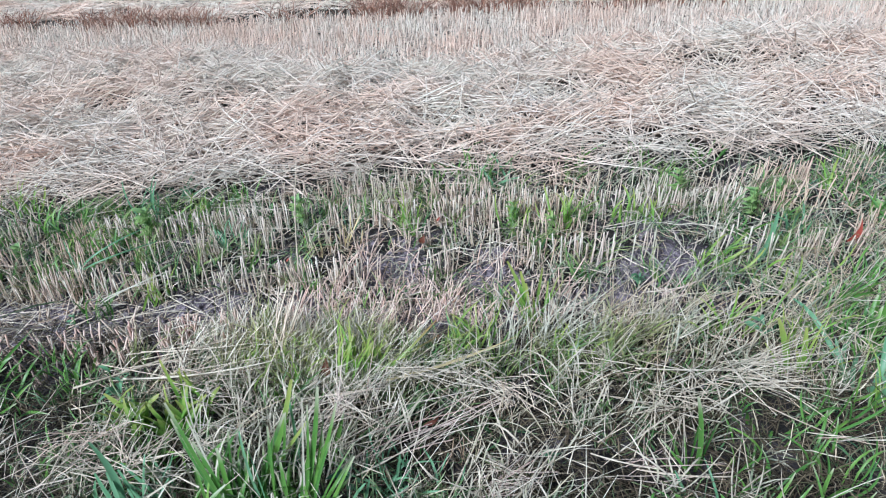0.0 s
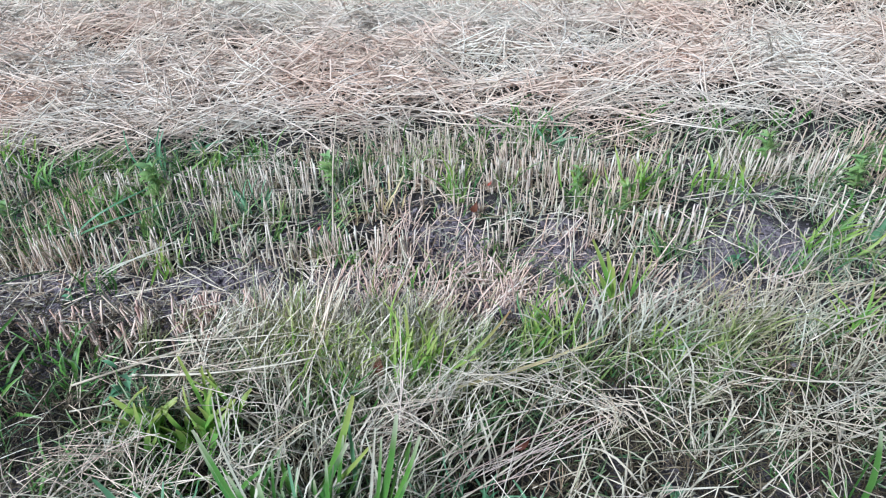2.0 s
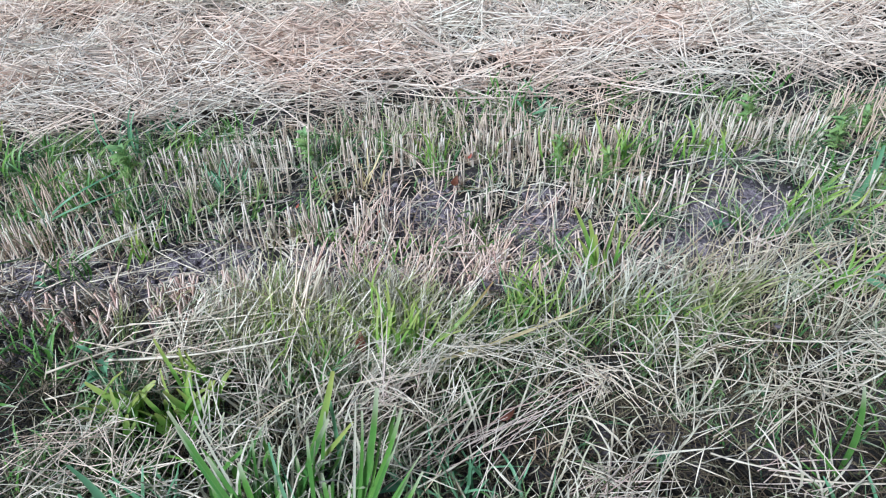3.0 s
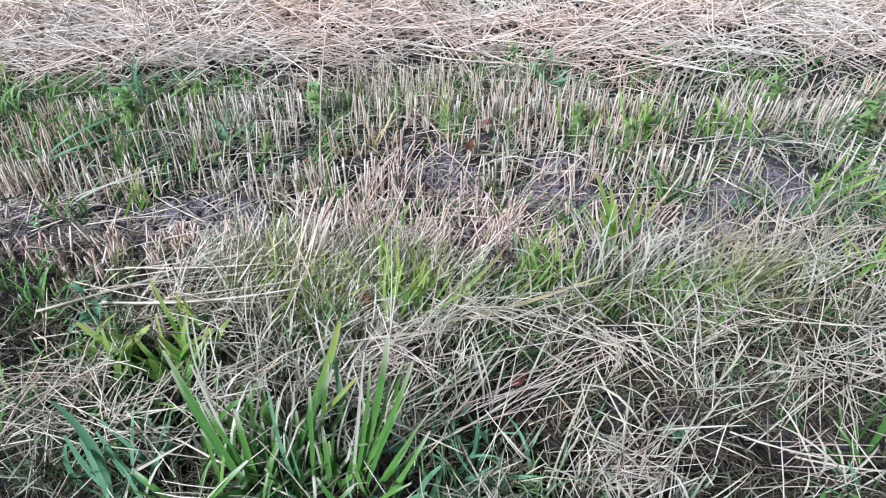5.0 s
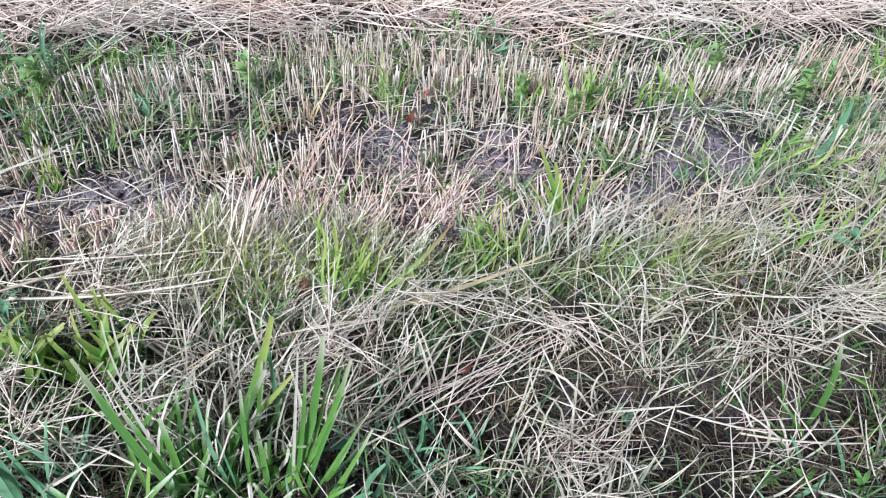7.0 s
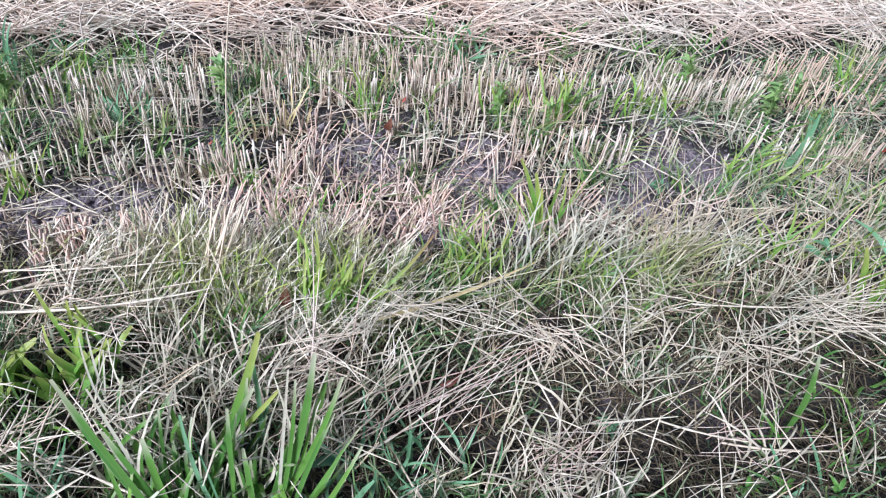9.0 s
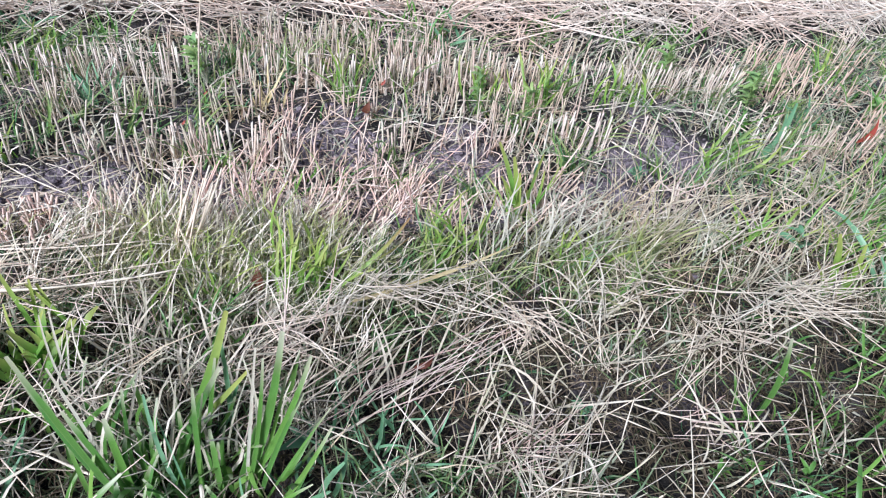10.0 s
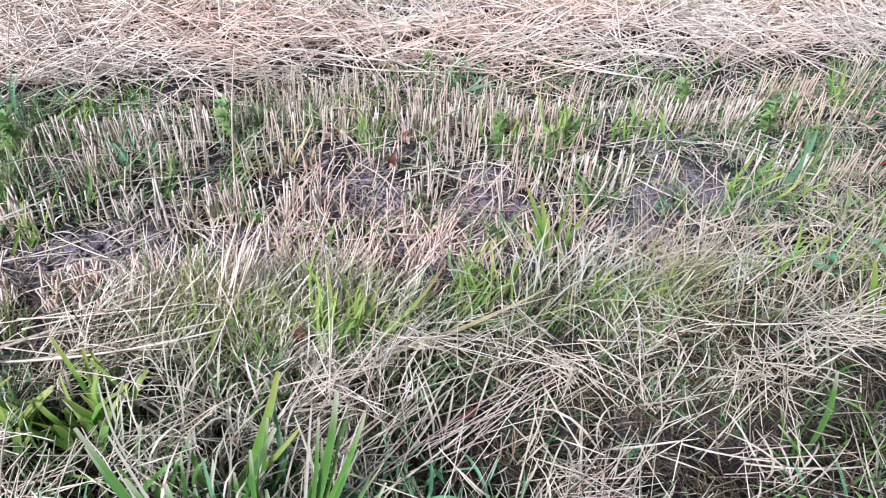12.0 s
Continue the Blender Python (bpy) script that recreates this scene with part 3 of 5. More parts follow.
xy = mat_spots(q, 2400, -1.5, 0.15, 0.2, 1.62, 0.3, 56, 0.5)
stuff("bright_straw", strands("bright_straw", lying(q, xy, mat_top, (0.05, 0.22), 0.5, 1.1, 0.5, 0.06, (0.01, 0.07), 4, 0.015),
                              taper(len(xy), 4, q, (0.0017, 0.0034), [0.8, 1, 1, 0.7]), STRAW, 3, seed=25), "", "", hay)
# bunches of dead grass still standing, cut off by the mower
for count, fibre_mat, kind_seed in ((520, PALE, 13), (560, HAY, 34)):
    feet = mat_spots(q, count, -1.9, 2.2, 0.2, 2.0, 0.30, 18, 0.7, 0.8)
    c = tussocks(q, feet, (4, 13), (0.09, 0.20), (0.22, 0.22), 0.42, 0.22, 0.18, 4, 0.15)
    stuff("dry_blade", strands("dry_blade", c, taper(len(c), 4, q, (0.0015, 0.0036), [0.8, 1, 0.9, 0.35]), fibre_mat, flat=True, seed=kind_seed), "", "", hay)
feet = mat_spots(q, 2300, -1.9, 2.2, 0.2, 1.9, 0.55, 19, 0.0, 0.6)
feet = feet[q.uniform(size=len(feet)) < np.interp(feet[:, 0] + 0.12 * wavy(feet[:, 0], feet[:, 1], 5, 53), [-0.3, 0.3], [0.9, 0.5])]
c = tussocks(q, feet, (7, 18), (0.05, 0.125), (0.15, 0.1), 0.4, 0.35, 0.5, 5, 0.4, 0.02)
turf = stuff("fine_grass", strands("fine_grass", c, taper(len(c), 5, q, (0.0022, 0.0058), [0.8, 1, 0.9, 0.7, 0.3]), GRASS, flat=True, seed=14),
             "fine green grass growing through dry hay", "grass")
# wider withered leaves hanging in the mat
feet = mat_spots(q, 1500, -1.9, 2.2, 0.2, 2.0, 0.42, 54, 0.7, 0.8)
feet = feet[q.uniform(size=len(feet)) < np.interp(feet[:, 0], [-0.2, 0.4], [0.8, 0.5])]
c = tussocks(q, feet, (3, 9), (0.06, 0.145), (0.25, 0.2), 0.45, 0.30, 0.5, 6, 0.5, 0.02)
stuff("withered_leaf", strands("withered_leaf", c, taper(len(c), 6, q, (0.0025, 0.0065), [0.7, 1, 1, 0.9, 0.7, 0.3]), FADED, flat=True, seed=20), "", "", hay)
# pale grass bent over beside the rut
xy = scatter(q, 215, 0.25, 2.6, 1.25, 2.25)
xy = xy[q.uniform(size=len(xy)) < np.clip(1.1 - np.abs(xy[:, 1] - 1.62 - 0.14 * (xy[:, 0] - 0.8)) / 0.32, 0, 1) * np.clip((xy[:, 0] - 0.2) / 0.5, 0, 1)]
xy = xy[keep_off_bare(q, xy, 0.3)]
bent = tussocks(q, xy, (2, 9), (0.08, 0.22), (0.45, 0.25), 0.45, 0.25, 0.4, 5, 0.45, 0.016)
stuff("bent_grass", strands("bent_grass", bent,
                            taper(len(bent), 5, q, (0.0025, 0.006), [0.8, 1, 0.9, 0.7, 0.15]), FADED, flat=True, seed=15),
      "long fading grass bent over by wind and mower", "grass")
# long dead stems combed over beside the rut
feet = scatter(q, 270, 0.45, 2.7, 1.30, 2.25)
feet = feet[q.uniform(size=len(feet)) < np.clip(1.2 - np.abs(feet[:, 1] - 1.66 - 0.14 * (feet[:, 0] - 0.8)) / 0.42, 0, 1) * np.clip((feet[:, 0] - 0.35) / 0.4, 0, 1)]
feet = feet[keep_off_bare(q, feet, 0.25)]
c = tussocks(q, feet, (3, 9), (0.09, 0.24), (0.36, 0.2), 0.40, 0.22, 0.2, 4, 0.35, 0.02)
stuff("combed_stem", strands("combed_stem", c, taper(len(c), 4, q, (0.0020, 0.0042), [0.9, 1, 1, 0.6]), HAY, 3, seed=37), "long pale dead stems combed over to one side", "", hay)
# grass among the stubble
xy = scatter(q, 18000, -5.8, 5.8, 1.80, 4.2)
green = np.clip(0.30 + 0.34 * wavy(xy[:, 0], xy[:, 1], 7, 20) + np.clip(-xy[:, 0] - 0.5, 0, 1) * 0.45 + 0.22 * np.clip(xy[:, 0] - 0.5, 0, 1), 0, 1)
xy = xy[(q.uniform(size=len(xy)) < green) & (xy[:, 1] < np.interp(xy[:, 0], EDGE_X, EDGE_NEAR) - 0.12) & keep_off_bare(q, xy, 0.1)]
stuff("stubble_grass", strands("stubble_grass", standing(q, xy, ground_z, (0.05, 0.17), (0.12, 0.0), 0.45, 0.5, 5, 0.4),
                               taper(len(xy), 5, q, (0.003, 0.008), [0.8, 1, 0.9, 0.6, 0.1]), GRASS, flat=True, seed=16),
      "green grass sprouting between the stubble rows", "grass")
feet = scatter(q, 620, -3.0, 3.0, 1.75, 3.35)
edge = np.interp(feet[:, 0], EDGE_X, EDGE_NEAR)
want = 0.04 + np.interp(feet[:, 0], [-1.5, -0.5, 0.3, 1.0, 1.8], [0.75, 0.30, 0.12, 0.22, 0.35])
feet = feet[(q.uniform(size=len(feet)) < want * np.clip(0.8 + 0.7 * wavy(feet[:, 0], feet[:, 1], 6, 59), 0.1, 1.5)) & (feet[:, 1] < edge - 0.10) & keep_off_bare(q, feet, 0.1)]
c = tussocks(q, feet, (8, 22), (0.09, 0.19), (0.15, -0.05), 0.22, 0.28, 0.45, 5, 0.3, 0.022)
stuff("sprouting_tuft", strands("sprouting_tuft", c, taper(len(c), 5, q, (0.0035, 0.009), [0.7, 1, 0.9, 0.6, 0.1]), SPROUT, flat=True, seed=33),
      "fresh yellow-green grass sprouting in bunches between the stubble rows", "grass")
# thin faded blades between the rows
xy = scatter(q, 8000, -3.2, 3.4, 1.8, 3.4)
xy = xy[(q.uniform(size=len(xy)) < np.clip(0.5 + 0.4 * wavy(xy[:, 0], xy[:, 1], 9, 58) + 0.2 * np.clip(xy[:, 0], -1, 1), 0.1, 1)) & (xy[:, 1] < np.interp(xy[:, 0], EDGE_X, EDGE_NEAR) + 0.05) & keep_off_bare(q, xy, 0.35)]
stuff("faded_blade", strands("faded_blade", standing(q, xy, ground_z, (0.05, 0.15), (0.2, 0.05), 0.5, 0.6, 5, 0.4),
                             taper(len(xy), 5, q, (0.0025, 0.006), [0.8, 1, 0.9, 0.6, 0.1]), FADED, flat=True, seed=31), "", "", stubble)
# loose straws dropped on the stubble and the bare soil
xy = scatter(q, 1150, -3.2, 3.4, 1.40, 3.2)
stuff("fallen_straw", strands("fallen_straw", lying(q, xy, ground_z, (0.08, 0.34), 0.4, 1.1, 0.25, 0.08, (0.0, 0.06), 4),
                              taper(len(xy), 4, q, (0.003, 0.006), [0.8, 1, 1, 0.7]), STRAW, 3, seed=17), "", "", stubble)
xy = scatter(q, 480, -2.6, -0.2, 1.36, 1.88)
stuff("rut_straw", strands("rut_straw", lying(q, xy, ground_z, (0.04, 0.17), 0.5, 1.2, 0.3, 0.05, (0.0, 0.05), 4),
                           taper(len(xy), 4, q, (0.002, 0.0046), [0.8, 1, 1, 0.6]), PALE, 3, seed=41), "", "", stubble)
# short broken bits and chaff on the soil
xy = scatter(q, 24000, -5.4, 5.4, 1.42, 3.2)
xy = xy[(q.uniform(size=len(xy)) < np.clip(0.5 + 0.5 * wavy(xy[:, 0], xy[:, 1], 10, 27), 0.1, 1)) & keep_off_bare(q, xy, 0.9)]
stuff("chaff", strands("chaff", lying(q, xy, ground_z, (0.015, 0.09), 0.4, 1.8, 0.3, 0.1, (0.0, 0.015), 3),
                       taper(len(xy), 3, q, (0.002, 0.005), [0.8, 1, 0.6]), HAY, 3, seed=18), "", "", stubble)
xy = scatter(q, 340, -0.6, 0.90, 1.22, 1.95)
xy = xy[q.uniform(size=len(xy)) < np.exp(-((xy[:, 1] - 1.43 - 0.16 * np.clip(xy[:, 0] - 0.4, 0, 2)) / 0.14) ** 2) * np.clip(0.55 + 0.6 * wavy(xy[:, 0], xy[:, 1], 8, 55), 0, 1)]
c = tussocks(q, xy, (4, 15), (0.06, 0.23), (0.2, 0.1), 0.34, 0.22, 0.3, 6, 0.3, 0.018)
stuff("wispy_grass", strands("wispy_grass", c,
                             taper(len(c), 6, q, (0.0030, 0.0075), [0.7, 1, 1, 0.8, 0.5, 0.08]), LUSH, flat=True, seed=21),
      "yellow-green wispy grass along the edge of the hay", "grass")
# fresh green grass standing between the hay and the bare soil
feet = scatter(q, 230, -0.5, 1.0, 1.2, 1.75)
feet = feet[q.uniform(size=len(feet)) < bell(feet[:, 0], feet[:, 1], 0.28, 1.42, 0.45, 0.13)]
c = tussocks(q, feet, (5, 13), (0.08, 0.17), (0.15, 0.05), 0.26, 0.25, 0.35, 5, 0.35, 0.02)
stuff("fresh_grass", strands("fresh_grass", c, taper(len(c), 5, q, (0.0030, 0.0080), [0.8, 1, 0.9, 0.6, 0.15]), SPROUT, flat=True, seed=42), "", "", turf)
# pale and yellow-green wisps along the near side of the rut
for count, fibre_mat, kind_seed, tall in ((380, PALE, 35, (0.07, 0.20)), (250, LUSH, 36, (0.07, 0.20))):
    feet = scatter(q, count, -1.0, 0.25, 1.16, 1.60)
    feet = feet[q.uniform(size=len(feet)) < bell(feet[:, 0], feet[:, 1], -0.3, 1.38 , 0.45, 0.15)]
    c = tussocks(q, feet, (5, 14), tall, (0.25, 0.1), 0.30, 0.2, 0.25, 5, 0.2, 0.02)
    stuff("pale_wisp", strands("pale_wisp", c, taper(len(c), 5, q, (0.0022, 0.005), [0.8, 1, 1, 0.8, 0.3]), fibre_mat, flat=True, seed=kind_seed), "pale wisps of half-dry grass", "", turf)
# crumbs of earth on the bare soil
xy = scatter(q, 13000, -2.4, 1.6, 1.3, 2.4)
xy = xy[q.uniform(size=len(xy)) < (1 - litter_shade_cover(xy[:, 0], xy[:, 1]))]
corner = np.array([[x, y, z] for z in (-1, 1) for y in (-1, 1) for x in (-1, 1)], float)
size = q.uniform(0.0025, 0.011, len(xy)) * q.uniform(0.6, 1.4, len(xy))
lump = corner[None] * size[:, None, None] * q.uniform(0.45, 1.1, (len(xy), 8, 3))
lump += np.concatenate([xy, ground_z(xy[:, 0], xy[:, 1])[:, None] + 0.3 * size[:, None]], 1)[:, None]
side6 = np.array([[0, 2, 3, 1], [4, 5, 7, 6], [0, 1, 5, 4], [2, 6, 7, 3], [0, 4, 6, 2], [1, 3, 7, 5]])
crumbs = new("soil_crumbs", mesh_from("soil_crumbs", lump.reshape(-1, 3), (np.arange(len(xy))[:, None, None] * 8 + side6[None]).reshape(-1, 4), SOIL))
tagged(crumbs, "loose crumbs of grey-brown earth on bare soil", "soil", kind="stuff")
# fine rosy litter on the trodden soil
xy = scatter(q, 1500, -0.7, 0.8, 1.55, 2.15)
xy = xy[q.uniform(size=len(xy)) < bell(xy[:, 0], xy[:, 1], 0.08, 1.84, 0.5, 0.2)]
stuff("rosy_chaff", strands("rosy_chaff", lying(q, xy, ground_z, (0.015, 0.11), 0.4, 1.8, 0.35, 0.15, (0.0, 0.03), 3),
                            taper(len(xy), 3, q, (0.0014, 0.0034), [0.8, 1, 0.6]), ROSY, 3, seed=84), "fine rosy bits of broken straw", "", stubble)
# grey dead grass bent over with the green
xy = scatter(q, 720, 0.2, 2.6, 1.1, 2.2)
xy = xy[q.uniform(size=len(xy)) < np.clip(1.1 - np.abs(xy[:, 1] - 1.55 - 0.14 * (xy[:, 0] - 0.8)) / 0.35, 0, 1) * np.clip((xy[:, 0] - 0.25) / 0.5, 0, 1)]
stuff("dead_grass", strands("dead_grass", standing(q, xy, ground_z, (0.09, 0.22), (0.42, 0.3), 0.5, 0.4, 4, 0.3),
                            taper(len(xy), 4, q, (0.002, 0.0042), [0.8, 1, 0.9, 0.4]), HAY, flat=True, seed=19), "", "", hay)
# the same mat going on round and behind the camera
q = np.random.default_rng(95)
xy = scatter(q, 76000, -7.0, 7.0, -4.5, 2.4)
inside = np.clip(np.minimum(np.minimum(xy[:, 0] + 2.0, 2.3 - xy[:, 0]), xy[:, 1] - 0.15) / 0.35, 0, 1)
front = np.clip((mat_edge(xy[:, 0]) + 0.03 - xy[:, 1]) / 0.25, 0, 1)
xy = xy[(q.uniform(size=len(xy)) > inside) & (q.uniform(size=len(xy)) < front)]
half = len(xy) // 2
stuff("outer_hay", strands("outer_hay", lying(q, xy[:half], mat_top, (0.08, 0.34), 0.3, 1.8, 0.3, 0.1, (-0.03, 0.03), 3),
                           taper(half, 3, q, (0.0025, 0.0055), [0.7, 1, 0.5]), HAY, flat=True, seed=26), "", "", hay)
stuff("outer_grass", strands("outer_grass", standing(q, xy[half:], ground_z, (0.06, 0.19), (0.1, 0.05), 0.5, 0.6, 3, 0.4),
                             taper(len(xy) - half, 3, q, (0.004, 0.009), [0.9, 1, 0.1]), GRASS, flat=True, seed=27), "", "", turf)
# rotting brown thatch in the hollows, coloured darker to hold their shade
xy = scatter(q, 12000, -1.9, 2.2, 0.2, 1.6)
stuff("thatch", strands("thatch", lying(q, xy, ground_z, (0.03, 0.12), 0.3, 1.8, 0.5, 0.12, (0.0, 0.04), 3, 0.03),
                        taper(len(xy), 3, q, (0.0016, 0.004), [0.6, 1, 0.4]), SHADED_THATCH, 3, seed=29), "", "", hay)
# fine crumpled litter of dead leaves and stems in the gaps, thatch share shade-dark
for fibre_mat, count, kind_seed in ((SHADED_THATCH, 5000, 38), (HAY, 1500, 39), (GRASS, 1500, 40)):
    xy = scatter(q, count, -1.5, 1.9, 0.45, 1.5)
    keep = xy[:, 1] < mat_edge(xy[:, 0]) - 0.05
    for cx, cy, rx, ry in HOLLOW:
        keep &= q.uniform(size=len(xy)) > (0.8 if fibre_mat is not SHADED_THATCH else 0.0) * bell(xy[:, 0], xy[:, 1], cx, cy, rx, ry)
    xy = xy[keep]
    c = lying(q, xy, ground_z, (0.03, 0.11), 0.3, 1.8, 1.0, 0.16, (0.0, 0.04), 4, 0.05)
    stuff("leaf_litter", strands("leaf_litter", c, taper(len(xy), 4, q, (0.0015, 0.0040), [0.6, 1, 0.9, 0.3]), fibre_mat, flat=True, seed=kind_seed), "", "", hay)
# straw strewn over the far field
xy = scatter(q, 12000, -26, 12, 9.0, 28)
xy = xy[(xy[:, 1] > far_line(xy[:, 0]) + 2.4) | (xy[:, 0] > 3.0)]
stuff("strewn_straw", strands("strewn_straw", lying(q, xy, ground_z, (0.3, 0.8), 0.0, 1.0, 0.15, 0.05, (0.0, 0.12), 3),
                              taper(len(xy), 3, q, (0.014, 0.024), [1, 1, 0.8]), STRAW, 3, seed=28), "", "", far_swath)

# ---- single plants and stalks ----
def leaf_mesh(name, base, tip, width, material, bow=0.12, k=8, fold=0.3, side=0.0, shape=(0.55, 0.9, 1.0, 0.9, 0.6, 0.04), drop=0.0, face=None):
    """A folded leaf blade from base to tip; bow lifts its middle, side swings it, drop lets the end hang."""
    b, t = np.array(base, float), np.array(tip, float)
    s = np.linspace(0, 1, k)
    ell = np.linalg.norm(t - b)
    d = (t - b) / ell
    u = np.cross(d, np.array(face if face else (0.15, -1.0, 0.55)))
    u /= np.linalg.norm(u) + 1e-9
    n = np.cross(u, d)
    if n[2] < 0:
        n = -n
    arc = (4 * s * (1 - s))[:, None]
    c = b + (t - b) * s[:, None] + n * arc * bow * ell + u * arc * side * ell
    c[:, 2] -= drop * ell * s ** 4
    w = width * np.interp(s, np.linspace(0, 1, len(shape)), shape)[:, None] / 2
    turn = (0.5 * side + 0.25 * np.sin(3 * s + 7 * side))[:, None]
    across = u * np.cos(turn) + n * np.sin(turn)
    up = np.cross(across, d)
    verts = np.stack([c - across * w + up * w * fold, c, c + across * w + up * w * fold], 1).reshape(-1, 3)
    i = np.arange(k - 1)[:, None] * 3
    quads = np.concatenate([np.concatenate([i + a, i + a + 1, i + a + 4, i + a + 3], 1) for a in (0, 1)])
    return mesh_from(name, verts, quads, material, np.repeat(s, 3), np.tile([-1.0, 0.0, 1.0], k))


def stalk_mesh(name, a, b, width, material, sag=0.03, k=9, sides=6, nodes=2, side=0.0):
    """A hollow-looking straw with swollen nodes."""
    a, b = np.array(a, float), np.array(b, float)
    s = np.linspace(0, 1, k)
    ell = np.linalg.norm(b - a)
    d = (b - a) / ell
    u = np.cross(d, (0.2, 0.3, 1.0))
    u /= np.linalg.norm(u)
    v = np.cross(u, d)
    arc = (4 * s * (1 - s))[:, None]
    c = a + (b - a) * s[:, None] + v * arc * -sag * ell + u * arc * side * ell
    w = width / 2 * (1 - 0.3 * s)
    for j in range(nodes):
        w = w * (1 + 0.5 * (np.arange(k) == int((j + 1) * k / (nodes + 1))))
    ring = np.stack([c + (u * math.cos(2 * math.pi * i / sides) + v * math.sin(2 * math.pi * i / sides)) * w[:, None] for i in range(sides)], 1)
    at = np.arange(k - 1)[:, None] * sides
    quads = np.concatenate([np.concatenate([at + i, at + (i + 1) % sides, at + sides + (i + 1) % sides, at + sides + i], 1) for i in range(sides)])
    caps = np.array([[0, 1, 2, 3], [0, 3, 4, 5]]) if sides == 6 else np.zeros((0, 4), int)
    quads = np.concatenate([quads, caps[:, ::-1], caps + (k - 1) * sides])
    return mesh_from(name, ring.reshape(-1, 3), quads, material, np.repeat(s, sides))


def part(name, me, parent, label=""):
    ob = new(name, me)
    ob.parent = parent
    return tagged(ob, label)


def root(name, x, y, label, category, group=""):
    ob = new(name)
    ob.empty_display_size = 0.05
    ob.location = (x, y, float(ground_z(np.array(x), np.array(y))))
    return tagged(ob, label, category, group)


def clump(name, label, blades, material, group="grass clumps", category="grass"):
    """A grass clump from blades (base x, y, tip x, y, z, width, bow, side)."""
    x0, y0 = blades[0][0], blades[0][1]
    ob = root(name, x0, y0, label, category, group)
    gz = ob.location.z
    q = np.random.default_rng(int(900 + 50 * x0 + 7 * y0))
    twins = [(bx + q.normal() * 0.012, by + q.normal() * 0.012, tx + q.normal() * 0.03, ty + q.normal() * 0.02, tz * q.uniform(0.5, 0.95), w * q.uniform(0.5, 0.9), bow, side + q.normal() * 0.03)
             for bx, by, tx, ty, tz, w, bow, side in blades]
    for bx, by, tx, ty, tz, w, bow, side in blades + twins:
        me = leaf_mesh("blade", (bx - x0, by - y0, -0.015), (tx - x0, ty - y0, tz - gz), w * 0.62, material, bow, 9, 0.35, side, (0.55, 0.85, 1.0, 0.95, 0.8, 0.45))
        part("blade", me, ob)
    return ob


def tuft(name, label, x, y, n, height, width, spread, material, seed, lean=(0, 0), foot=0.04, bow=0.12, group="grass tufts", category="grass", drop=0.1):
    """A tuft of n random blades round one foot."""
    q = np.random.default_rng(seed)
    ob = root(name, x, y, label, category, group)
    for i in range(n):
        b = q.normal(size=2) * foot
        h = height * q.uniform(0.55, 1.05)
        run = q.normal(size=2) * spread * h + np.array(lean) * h
        me = leaf_mesh("blade", (b[0], b[1], -0.01), (b[0] + run[0], b[1] + run[1], h), width * q.uniform(0.7, 1.2), material,
                       bow * q.uniform(0.3, 1.6), 7, 0.3, q.normal() * 0.06, shape=(0.55, 0.9, 1.0, 0.95, 0.75, 0.3), drop=drop * q.uniform(0, 2), face=(q.normal() * 0.6, -1.0, 0.5))
        part("blade", me, ob)
    return ob


def weed(label, x, y, size, leaves, material, seed, tall=0.08):
    """A low broad-leaved weed: short stem and oval leaves at several heights."""
    q = np.random.default_rng(seed)
    if y > 1.8:
        leaves = int(leaves * 1.5)
    ob = root("weed", x, y, label, "weed", "broad-leaved weeds")
    stem = part("stem", stalk_mesh("stem", (0, 0, -0.01), (q.normal() * 0.01, q.normal() * 0.01, tall), 0.005, WEED, 0.03, 5, 5, 0), ob)
    for i in range(int(leaves * 1.6)):
        a = i * 2.4 + q.normal() * 0.3
        z = tall * q.uniform(0.2, 1.0)
        ell = size * q.uniform(0.4, 1.0)
        tip = (math.cos(a) * ell * 0.85, math.sin(a) * ell * 0.85, z + ell * q.uniform(0.1, 0.65))
        me = leaf_mesh("leaf", (0, 0, z), tip, ell * q.uniform(0.20, 0.34), material, 0.14, 7, 0.25, q.normal() * 0.06, (0.10, 0.75, 1.0, 0.92, 0.6, 0.05), 0.12,
                       (-math.sin(a) * 0.2, math.cos(a) * 0.2, 1.0))
        part("leaf", me, stem)
    return ob


def stalk(label, a, b, width, material=None, sag=-0.02, side=0.0, group="fallen stalks"):
    """One long straw lying from a to b."""
    ob = new("straw_stalk", stalk_mesh("straw_stalk", (0, 0, 0), tuple(np.array(b) - np.array(a)), width, material or STALK, sag, 11, 6, 2, side))
    ob.location = a
    return tagged(ob, label, "straw", group)


def bundle(label, x, y, z, n, run, length, width, material, seed, fan=0.25, rise=0.1):
    """A tuft of straws that fan out from one place."""
    q = np.random.default_rng(seed)
    ob = new("straw_tuft")
    ob.location = (x, y, z)
    ob.empty_display_size = 0.05
    tagged(ob, label, "straw", "straw tufts")
    a0 = math.atan2(run[1], run[0])
    for i in range(n):
        a = a0 + q.normal() * fan
        ell = length * q.uniform(0.45, 1.1)
        s = q.normal(size=3) * np.array([0.03, 0.03, 0.012])
        e = (s[0] + math.cos(a) * ell, s[1] + math.sin(a) * ell, s[2] + ell * q.normal() * rise)
        part("straw", stalk_mesh("straw", tuple(s), e, width * q.uniform(0.5, 1.0), material, q.normal() * 0.018, 5, 4, 1, q.normal() * 0.018), ob)
    return ob


